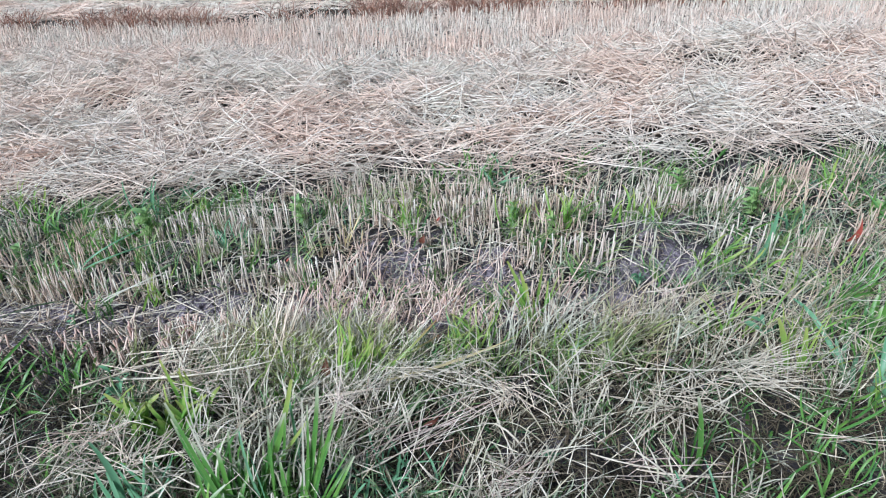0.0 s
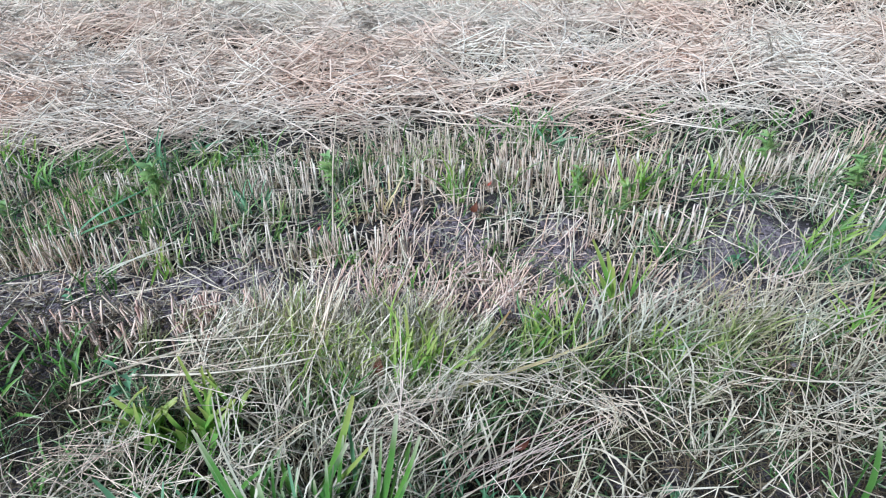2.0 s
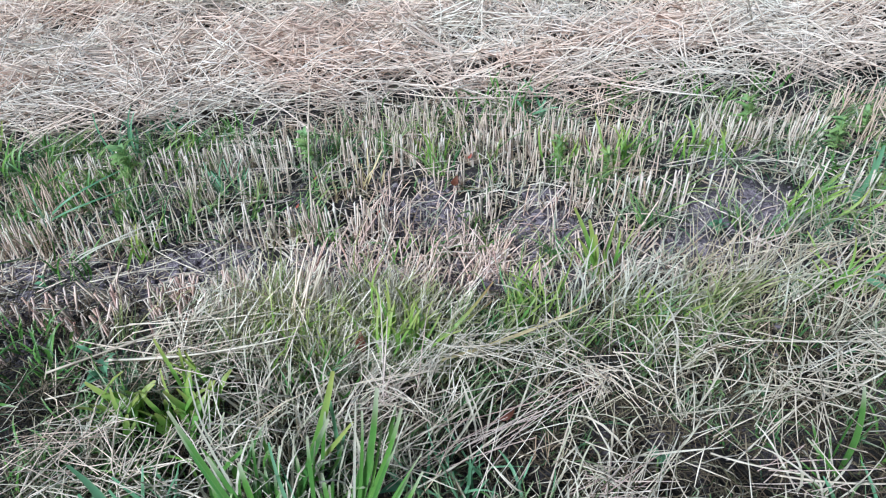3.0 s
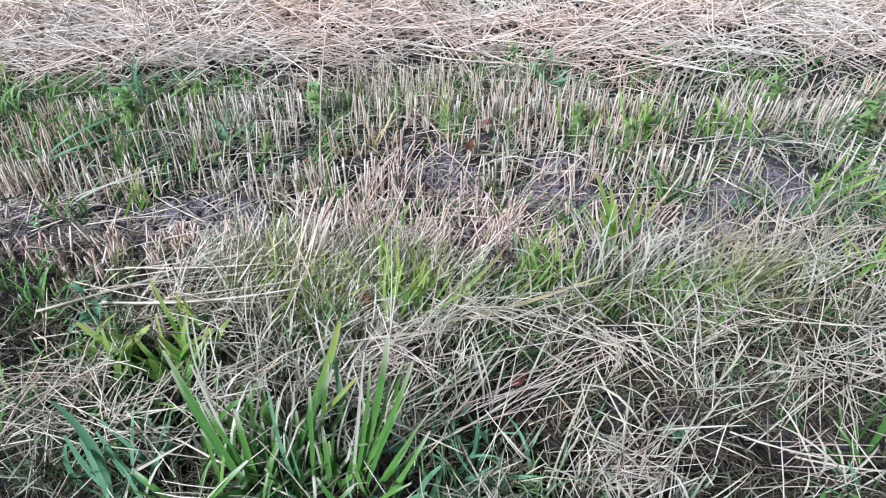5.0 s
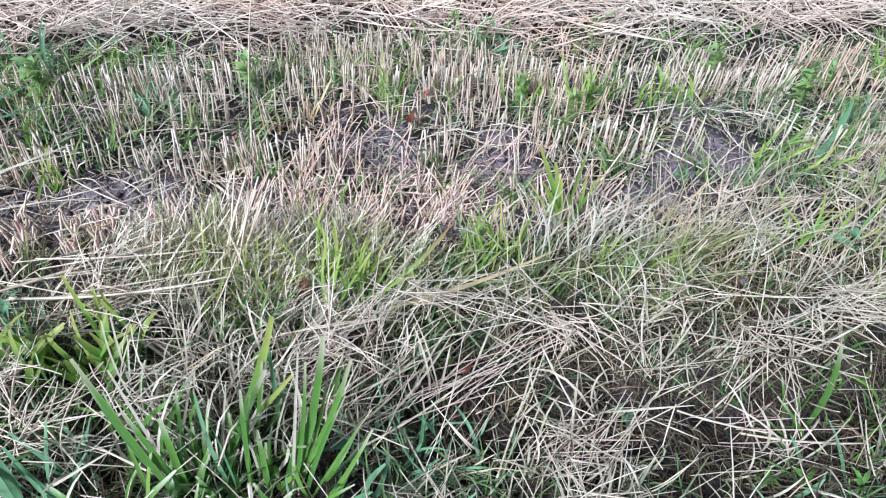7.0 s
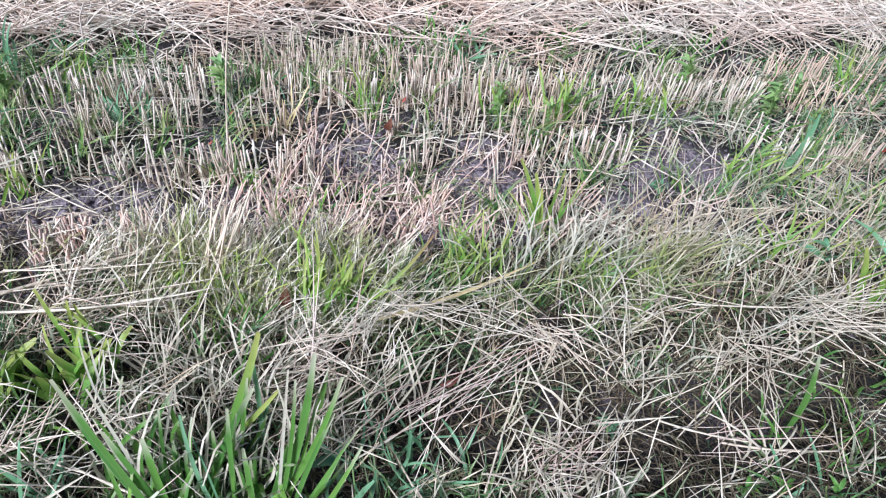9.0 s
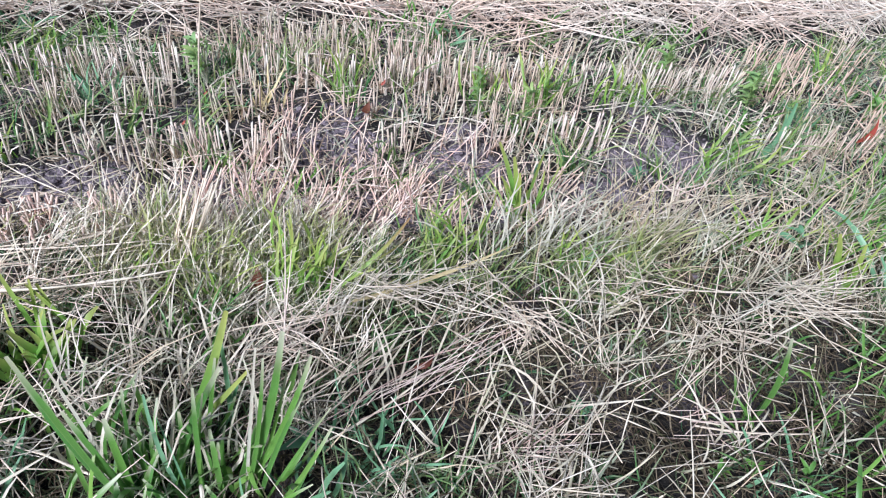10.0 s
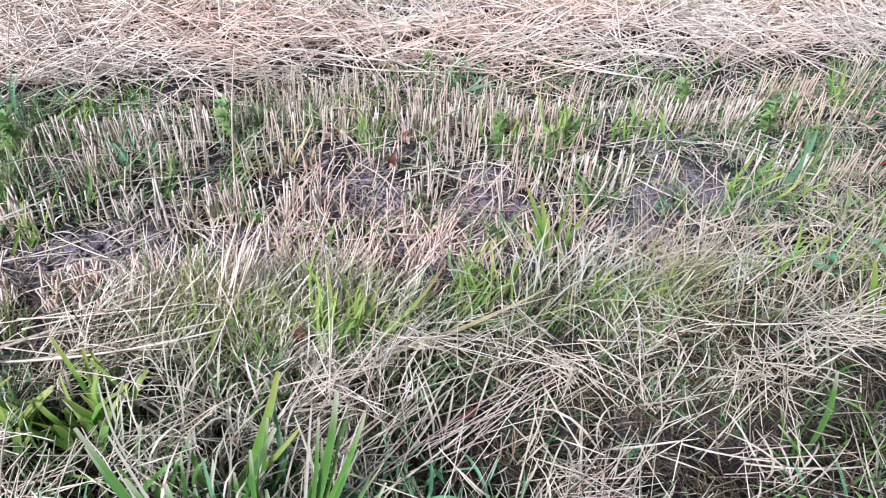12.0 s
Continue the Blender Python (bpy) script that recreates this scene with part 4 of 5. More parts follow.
clump("grass_clump", "tall broad-bladed green grass clump growing through hay", [
    (-0.340, 0.734, -0.436, 0.754, 0.396, 0.022, 0.04, 0.02), (-0.328, 0.746, -0.407, 0.766, 0.252, 0.022, 0.04, 0.02),
    (-0.335, 0.752, -0.351, 0.772, 0.229, 0.027, 0.06, 0.02), (-0.294, 0.795, -0.167, 0.815, 0.316, 0.023, 0.03, -0.02),
    (-0.248, 0.874, -0.205, 0.894, 0.243, 0.015, 0.02, 0), (-0.274, 0.821, -0.267, 0.841, 0.157, 0.017, 0.05, 0.02),
    (-0.354, 0.792, -0.332, 0.812, 0.255, 0.013, 0.03, 0), (-0.312, 0.770, -0.328, 0.790, 0.155, 0.020, 0.08, 0.03)], BLADE)
clump("grass_clump", "single lime-green flag leaf standing above hay", [(-0.314, 0.897, -0.178, 0.917, 0.339, 0.030, 0.04, 0.03)], LIME)
clump("grass_clump", "dark green grass clump with long arching blades", [
    (-0.168, 0.778, -0.057, 0.798, 0.424, 0.025, 0.03, 0.03), (-0.173, 0.778, -0.101, 0.798, 0.244, 0.020, 0.05, 0),
    (-0.192, 0.765, -0.194, 0.785, 0.190, 0.020, 0.06, 0.02), (-0.154, 0.767, -0.088, 0.787, 0.375, 0.013, 0.03, 0.02),
    (-0.224, 0.763, -0.203, 0.783, 0.302, 0.017, 0.03, 0), (-0.127, 0.768, -0.032, 0.788, 0.293, 0.015, 0.06, -0.03),
    (-0.111, 0.855, -0.020, 0.850, 0.142, 0.018, 0.45, 0.0), (-0.103, 0.758, 0.012, 0.778, 0.217, 0.015, 0.12, 0.0)], BLADE)
clump("grass_clump", "bluish-green broad grass leaves beside matted hay", [
    (-0.537, 0.776, -0.667, 0.796, 0.128, 0.020, 0.07, 0.03), (-0.516, 0.720, -0.628, 0.740, 0.167, 0.020, 0.07, 0),
    (-0.548, 0.838, -0.625, 0.858, 0.092, 0.017, 0.08, 0), (-0.628, 0.719, -0.701, 0.739, 0.149, 0.023, 0.08, 0.02),
    (-0.571, 0.734, -0.638, 0.754, 0.077, 0.017, 0.1, 0)], BLUE)
clump("grass_clump", "bluish-green leaves low among tall grass blades", [
    (-0.208, 0.903, -0.201, 0.923, 0.272, 0.017, 0.03, 0.02), (-0.251, 0.762, -0.282, 0.782, 0.282, 0.015, 0.04, -0.02),
    (0.041, 0.838, 0.090, 0.858, 0.062, 0.017, 0.2, 0), (-0.020, 0.783, 0.111, 0.803, 0.03, 0.020, 0.15, 0.0)], BLUE)
clump("grass_clump", "pale grey-green grass stems with dry tips", [
    (-0.407, 0.814, -0.455, 0.834, 0.273, 0.013, 0.03, 0.02), (-0.154, 0.767, -0.097, 0.787, 0.398, 0.010, 0.01, 0),
    (-0.559, 1.000, -0.553, 1.020, 0.211, 0.010, 0.03, 0), (-0.482, 0.925, -0.500, 0.925, 0.300, 0.009, 0.03, -0.04)], FADED)
clump("grass_clump", "yellow-green young grass shoot with two long upright blades", [
    (-0.646, 1.10, -0.69, 1.11, 0.235, 0.022, 0.03, 0.02), (-0.566, 1.13, -0.645, 1.14, 0.165, 0.020, 0.04, -0.03)], LIME)
clump("grass_clump", "bluish-green broad grass leaf standing in matted hay", [(-0.636, 0.682, -0.614, 0.682, 0.327, 0.034, 0.05, 0.05)], BLUE)
clump("grass_clump", "narrow upright green grass beside bare soil", [
    (0.462, 1.706, 0.371, 1.706, 0.246, 0.024, 0.03, 0.03), (0.466, 1.706, 0.419, 1.706, 0.203, 0.028, 0.03, 0.0),
    (0.47, 1.70, 0.50, 1.70, 0.22, 0.020, 0.04, 0.0), (0.455, 1.69, 0.44, 1.69, 0.16, 0.024, 0.05, 0.0), (0.48, 1.71, 0.56, 1.72, 0.17, 0.010, 0.05, 0.0), (0.45, 1.71, 0.40, 1.70, 0.12, 0.012, 0.08, 0.0)], LIME)
clump("grass_clump", "fresh green grass blades rising beside tangled straw", [
    (0.907, 0.985, 0.884, 0.985, 0.262, 0.024, 0.04, 0.03), (0.880, 1.006, 0.824, 1.006, 0.136, 0.012, 0.05, 0.0),
    (0.92, 0.99, 0.95, 0.99, 0.17, 0.014, 0.06, 0.0), (0.90, 0.97, 0.80, 0.96, 0.13, 0.012, 0.2, 0.0)], BLADE)
clump("grass_clump", "lime-green grass blades leaning over hay", [
    (1.285, 1.402, 1.224, 1.402, 0.217, 0.036, 0.03, 0.03), (1.327, 1.404, 1.312, 1.404, 0.185, 0.032, 0.04, 0.0),
    (1.30, 1.41, 1.36, 1.41, 0.19, 0.014, 0.05, 0.0), (1.27, 1.39, 1.19, 1.38, 0.14, 0.014, 0.1, 0.0), (1.33, 1.39, 1.40, 1.36, 0.15, 0.016, 0.1, 0.0)], LIME)
clump("grass_clump", "long blue-green grass leaf bowed over stubble", [(-1.62, 1.98, -1.30, 2.06, 0.20, 0.014, 0.35, 0.0), (-1.60, 1.98, -1.66, 2.0, 0.17, 0.010, 0.1, 0.0)], BLUE)
clump("grass_clump", "broad bluish leaf leaning out of the stubble", [(1.42, 2.165, 1.474, 2.175, 0.212, 0.034, 0.05, 0.03), (1.40, 2.17, 1.50, 2.2, 0.14, 0.02, 0.1, 0.0)], BLUE)
clump("grass_clump", "pale bowed grass leaf hanging over stubble tops", [(-1.42, 1.78, -1.05, 1.82, 0.13, 0.010, 0.25, 0.0), (-1.42, 1.79, -1.38, 1.8, 0.15, 0.009, 0.1, 0.0)], FADED)

for x, y, n, h, w, mat, lab in [(-0.30, 0.76, 14, 0.20, 0.013, BLADE, "dense dark green grass at the foot of tall blades"), (-0.17, 0.79, 14, 0.22, 0.012, BLADE, "upright dark green grass blades"),
                                (-0.42, 0.80, 12, 0.20, 0.011, BLADE, "dark green grass beside tall blades"), (-0.58, 0.74, 10, 0.18, 0.012, BLUE, "bluish grass beside broad leaves")]:
    tuft("grass_tuft", lab, x, y, n, h, w, 0.25, mat, int(1000 + 100 * x), (0.05, 0.05), 0.05)

TUFTS = [  # x, y, blades, height, width, spread, material, label
    (-0.13, 1.32, 30, 0.23, 0.013, 0.22, LIME, "dense bright green tuft of young grass"),
    (-0.28, 1.31, 16, 0.17, 0.009, 0.3, LIME, "yellow-green grass tuft at the hay's edge"),
    (-0.40, 1.33, 16, 0.17, 0.009, 0.28, LIME, "yellowish grass tuft beside leaning straws"),
    (-0.52, 1.36, 12, 0.14, 0.008, 0.3, LIME, "small yellowish grass tuft"),
    (0.22, 1.46, 20, 0.18, 0.012, 0.35, LIME, "green grass tuft behind a yellow leaf"),
    (0.36, 1.50, 22, 0.20, 0.007, 0.35, FADED, "fading fine grass tuft"),
    (0.52, 1.52, 24, 0.20, 0.007, 0.4, FADED, "fading fine grass tuft leaning over"),
    (0.57, 1.45, 14, 0.15, 0.010, 0.4, LIME, "yellow-green leaning grass tuft"),
    (0.05, 1.42, 14, 0.13, 0.007, 0.4, GRASS, "low green grass tuft"),
    (-0.98, 2.19, 14, 0.17, 0.011, 0.3, BLUE, "bluish-green grass tuft in the stubble"),
    (-1.15, 1.83, 12, 0.15, 0.012, 0.35, LIME, "yellow-green shoot in the stubble"),
    (-1.37, 1.71, 18, 0.16, 0.010, 0.45, BLADE, "spreading green grass tuft by the rut"),
    (-1.55, 2.10, 14, 0.16, 0.012, 0.4, BLADE, "green grass tuft in the stubble"),
    (-1.72, 2.19, 12, 0.15, 0.012, 0.4, LIME, "yellow-green grass tuft in the stubble"),
    (-1.75, 1.99, 14, 0.15, 0.010, 0.4, BLADE, "green grass tuft in the stubble"),
    (-1.31, 2.56, 12, 0.16, 0.010, 0.4, LIME, "yellow-green grass tuft in the stubble"),
    (-1.57, 2.52, 10, 0.26, 0.014, 0.2, BLUE, "tall bluish grass shoot behind a weed"),
    (-0.05, 2.96, 16, 0.20, 0.010, 0.4, BLADE, "green grass tuft against the swath"),
    (0.14, 3.00, 22, 0.24, 0.012, 0.4, BLADE, "lush green grass tuft against the swath"),
    (0.27, 3.02, 14, 0.17, 0.015, 0.8, BLUE, "bluish broad grass leaves against the swath"),
    (0.40, 2.46, 16, 0.17, 0.012, 0.3, LIME, "bright green shoot in the stubble"),
    (0.60, 2.43, 18, 0.22, 0.010, 0.4, LIME, "yellow-green grass tuft in the stubble"),
    (0.91, 2.49, 12, 0.17, 0.012, 0.3, LIME, "lime grass shoot in the stubble"),
    (1.03, 2.48, 14, 0.18, 0.012, 0.35, LIME, "bright green grass shoot in the stubble"),
    (-0.15, 2.46, 12, 0.18, 0.010, 0.3, LIME, "yellow-green grass shoot in the stubble"),
    (-0.41, 2.27, 10, 0.17, 0.010, 0.3, YELLOW, "yellowing grass shoot in the stubble"),
    (1.18, 2.08, 14, 0.14, 0.011, 0.5, LIME, "green grass tuft beside bare soil"),
    (-0.26, 1.83, 10, 0.10, 0.009, 0.4, BLADE, "low green grass on bare soil"),
    (-0.73, 2.53, 8, 0.15, 0.012, 0.5, WEED, "green leafy shoot in the stubble"),
    (1.44, 1.96, 9, 0.20, 0.010, 0.5, LIME, "lime-green grass leaning over"),
    (1.55, 1.75, 20, 0.22, 0.010, 0.5, BLADE, "green grass tuft leaning over"),
    (1.95, 2.80, 14, 0.18, 0.011, 0.5, LIME, "yellow-green grass tuft in the stubble"),
    (1.65, 2.36, 14, 0.22, 0.014, 0.3, BLUE, "bluish grass tuft in the stubble"),
    (2.02, 2.55, 12, 0.18, 0.012, 0.5, BLADE, "green grass tuft in the stubble"),
    (1.03, 0.95, 14, 0.11, 0.010, 0.6, BLADE, "low green grass under hay"),
    (1.30, 1.15, 9, 0.17, 0.013, 0.5, BLADE, "broad green grass tuft beside hay"),
    (1.24, 0.98, 8, 0.16, 0.013, 0.5, BLADE, "broad green grass tuft beside hay"),
    (1.45, 1.22, 9, 0.20, 0.013, 0.4, LIME, "bright green grass tuft beside hay"),
    (-1.08, 1.16, 12, 0.08, 0.013, 0.7, BLADE, "low dark green grass by the rut"),
    (-0.94, 1.07, 12, 0.08, 0.012, 0.7, BLADE, "low dark green grass by the rut"),
    (-0.62, 0.88, 14, 0.13, 0.010, 0.5, BLADE, "green grass under tangled hay"),
    (0.06, 0.90, 14, 0.12, 0.011, 0.6, BLUE, "bluish grass under tangled hay"),
    (0.14, 0.82, 16, 0.10, 0.012, 0.8, BLUE, "bluish grass blades lying under hay"),
    (-0.34, 1.14, 14, 0.15, 0.010, 0.4, BLADE, "dark green grass behind a clump"),
    (-0.95, 0.85, 12, 0.12, 0.012, 0.5, BLADE, "dark green grass under hay"),
    (-1.25, 1.35, 14, 0.10, 0.010, 0.6, BLADE, "low green grass by the rut"),
    (-1.95, 2.55, 16, 0.18, 0.011, 0.4, BLADE, "green grass tuft in the stubble"),
    (-2.2, 2.2, 18, 0.18, 0.012, 0.4, BLADE, "green grass tuft in the stubble"),
    (-2.35, 2.6, 16, 0.18, 0.012, 0.4, LIME, "yellow-green grass tuft in the stubble"),
    (-1.1, 2.72, 12, 0.18, 0.010, 0.4, BLADE, "green grass tuft against the swath"),
    (1.05, 0.80, 9, 0.14, 0.014, 0.5, BLADE, "broad dark green grass under hay"),
    (1.18, 0.86, 9, 0.15, 0.014, 0.5, BLADE, "broad dark green grass beside hay"),
    (0.88, 0.80, 8, 0.10, 0.013, 0.7, BLUE, "bluish grass in a hollow of the hay"),
    (1.12, 1.12, 7, 0.12, 0.012, 0.6, BLADE, "green grass in a hollow of the hay"),
    (1.35, 1.56, 11, 0.18, 0.009, 0.5, LIME, "lime-green grass leaning among hay"),
    (1.52, 1.58, 12, 0.19, 0.010, 0.5, BLADE, "green grass leaning among hay"),
    (1.62, 1.42, 20, 0.18, 0.010, 0.5, BLADE, "green grass leaning among hay"),
    (1.58, 1.56, 9, 0.20, 0.026, 0.5, BLADE, "broad dark green grass leaves among hay"),
    (1.50, 1.36, 8, 0.19, 0.026, 0.5, BLUE, "broad bluish-green grass leaves among hay"),
    (1.70, 1.72, 9, 0.20, 0.020, 0.5, BLADE, "broad dark green grass leaves beside stubble"),
    (-1.45, 1.20, 16, 0.11, 0.016, 0.6, BLADE, "low dark green grass by the rut"),
    (-1.28, 1.10, 16, 0.11, 0.016, 0.6, BLADE, "low dark green grass by the rut"),
    (-1.62, 1.08, 16, 0.12, 0.016, 0.6, BLADE, "low dark green grass by the rut"),
    (-1.15, 1.24, 12, 0.10, 0.015, 0.6, BLADE, "low dark green grass by the rut"),
    (1.78, 1.62, 10, 0.19, 0.010, 0.5, LIME, "lime-green grass leaning among hay"),
    (1.72, 1.90, 18, 0.17, 0.010, 0.5, BLADE, "green grass leaning beside stubble"),
    (1.95, 1.78, 10, 0.18, 0.010, 0.5, BLADE, "green grass leaning beside stubble"),
    (1.15, 1.62, 16, 0.16, 0.009, 0.5, LIME, "yellow-green grass leaning among hay"),
    (-2.05, 2.35, 16, 0.17, 0.012, 0.4, BLADE, "green grass tuft in the stubble"),
    (-1.85, 2.30, 16, 0.16, 0.012, 0.45, BLADE, "green grass tuft in the stubble"),
    (-1.45, 2.32, 14, 0.16, 0.012, 0.4, BLADE, "green grass tuft in the stubble"),
    (-2.3, 2.0, 18, 0.16, 0.012, 0.45, BLADE, "green grass tuft by the rut"),
    (-2.0, 1.85, 16, 0.15, 0.012, 0.45, BLADE, "green grass tuft by the rut"),
    (-1.25, 2.35, 10, 0.14, 0.010, 0.4, LIME, "yellow-green grass tuft in the stubble"),
    (0.75, 2.65, 12, 0.15, 0.010, 0.4, BLADE, "green grass tuft in the stubble"),
    (1.42, 2.35, 12, 0.15, 0.011, 0.45, BLADE, "green grass tuft in the stubble"),
    (0.72, 3.18, 16, 0.18, 0.012, 0.5, BLADE, "green grass tuft against the swath"),
    (1.05, 3.15, 16, 0.18, 0.012, 0.5, BLADE, "dark green grass against the swath"),
    (1.45, 3.22, 14, 0.17, 0.012, 0.5, BLADE, "dark green grass against the swath"),
    (-1.55, 2.85, 14, 0.16, 0.012, 0.6, BLUE, "bluish grass leaves under the swath"),
]
for i, (x, y, n, h, w, sp, mat, lab) in enumerate(TUFTS):
    lean = (0.10 + 0.35 * max(0.0, min(1.0, x - 0.3)), 0.05) if y < 2.2 else (0.12, 0.0)
    if y > 1.6:
        n, w = int(n * (0.8 if x > 1.3 or y > 2.9 else 1.1)), w * 0.85
    else:
        n, w = int(n * 1.6), w * 0.62
    tuft("grass_tuft", lab, x, y, n, h, w, sp, mat, 100 + i, lean)

for x, y, n, h, w, sp, mat, lab in [(-0.635, 1.04, 24, 0.165, 0.019, 0.30, LIME, "low bright lime-green grass tuft in dark hay"), (-0.785, 1.03, 20, 0.15, 0.019, 0.30, LIME, "low lime-green grass tuft beside hay"),
                                    (-0.30, 0.78, 18, 0.15, 0.012, 0.3, BLADE, "dark green grass crowded between tall blades"), (-0.20, 0.80, 16, 0.14, 0.011, 0.3, BLADE, "dark green grass crowded between tall blades"),
                                    (-0.05, 0.74, 7, 0.13, 0.014, 0.5, BLUE, "broad bluish-green leaves under hay"), (-0.48, 0.70, 7, 0.20, 0.013, 0.4, BLADE, "broad bluish-green blades with pale cut tips"),
                                    (-0.40, 0.92, 8, 0.20, 0.013, 0.3, BLADE, "green mown blades with pale tips")]:
    tuft("grass_tuft", lab, x, y, n, h, w, sp, mat, int(1300 + 100 * x), (0.05, 0.0), 0.03)
clump("grass_clump", "single yellow-green leaf leaning over hay", [(-0.57, 1.13, -0.66, 1.13, 0.17, 0.018, 0.03, 0.03)], LIME)

DRY_TUFTS = [(-0.42, 1.05, 20, 0.21, 0.008, 0.32), (-0.36, 1.10, 18, 0.20, 0.008, 0.3), (-0.20, 1.02, 14, 0.19, 0.008, 0.35), (-0.22, 0.80, 14, 0.30, 0.010, 0.22), (-0.45, 0.86, 12, 0.24, 0.009, 0.3), (-0.10, 0.90, 12, 0.22, 0.008, 0.35), (-0.74, 1.12, 10, 0.19, 0.008, 0.35),
             (0.10, 1.02, 12, 0.20, 0.008, 0.5), (0.30, 0.92, 14, 0.20, 0.008, 0.5), (-0.50, 1.16, 12, 0.20, 0.008, 0.35), (-0.28, 1.20, 12, 0.18, 0.007, 0.4),
             (0.50, 1.00, 12, 0.17, 0.008, 0.6), (0.66, 1.22, 14, 0.18, 0.007, 0.5), (0.20, 1.24, 12, 0.17, 0.007, 0.5), (1.0, 1.2, 12, 0.16, 0.008, 0.6),
             (-0.60, 0.80, 10, 0.20, 0.009, 0.4), (-0.86, 0.98, 10, 0.15, 0.008, 0.5), (0.44, 0.78, 12, 0.18, 0.008, 0.5), (0.80, 0.88, 10, 0.15, 0.008, 0.6),
             (-0.44, 1.42, 12, 0.20, 0.007, 0.25), (-0.36, 1.48, 12, 0.18, 0.007, 0.25), (0.70, 1.60, 12, 0.18, 0.007, 0.4), (1.0, 1.62, 12, 0.18, 0.007, 0.4)]
for i, (x, y, n, h, w, sp) in enumerate(DRY_TUFTS):
    tuft("dry_grass_tuft", "withered pale grey grass tuft standing in hay", x, y, int(n * 1.3), h, w * 0.6, sp, DRY, 400 + i, (0.12, 0.05), 0.05, 0.15, "dry grass tufts", "dry grass", 0.25)

WEEDS = [  # x, y, leaf length, leaves, material, height, label
    (-1.41, 2.28, 0.09, 26, WEED, 0.17, "bright green broad-leaved weed in the stubble"),
    (-0.66, 2.38, 0.085, 16, WEED, 0.16, "light green broad-leaved weed in the stubble"),
    (-0.895, 1.134, 0.10, 5, BLUE, 0.14, "bluish-green seedling on a bare stalk"),
    (1.21, 2.74, 0.09, 14, WEED, 0.17, "leafy green weed in the stubble"),
    (1.50, 2.52, 0.08, 22, WEED, 0.16, "bushy green weed in the stubble"),
    (1.66, 2.66, 0.06, 16, WEED, 0.13, "bushy yellow-green weed in the stubble"),
    (0.38, 2.41, 0.07, 12, WEED, 0.14, "small green weed in the stubble"),
    (0.56, 2.30, 0.07, 12, WEED, 0.14, "small green weed in the stubble"),
    (0.53, 1.24, 0.045, 6, WEED, 0.07, "small green weed under straw"),
    (0.68, 1.17, 0.045, 7, WEED, 0.08, "small yellow-green weed under straw"),
    (0.21, 1.35, 0.055, 8, WEED, 0.05, "dark green low weed in the grass"),
    (0.90, 1.95, 0.06, 6, BLUE, 0.06, "bluish-green leaves beside bare soil"),
    (-1.43, 1.64, 0.06, 6, BLUE, 0.05, "bluish low leaves in the rut"),
    (1.24, 1.53, 0.10, 4, BLUE, 0.10, "grey-green weed with a few broad oval leaves"),
    (0.85, 0.84, 0.040, 9, BLADE, 0.04, "low dark green weed in a hollow of the hay"),
    (0.76, 0.83, 0.035, 8, BLADE, 0.04, "low dark green weed in a hollow of the hay"),
    (0.95, 0.83, 0.040, 9, BLADE, 0.05, "low dark green weed in a hollow of the hay"),
    (0.51, 0.95, 0.055, 5, BLUE, 0.06, "small bluish-green weed under straw"),
    (-0.05, 0.86, 0.080, 5, BLUE, 0.04, "dark bluish broad leaves beside a grass clump"),
    (2.05, 2.5, 0.07, 10, WEED, 0.12, "green weed at the stubble's end"),
    (-2.0, 2.1, 0.07, 10, WEED, 0.1, "green broad-leaved weed in the stubble"),
]
for i, (x, y, size, n, mat, tall, lab) in enumerate(WEEDS):
    weed(lab, x, y, size, n, mat, 300 + i, tall)

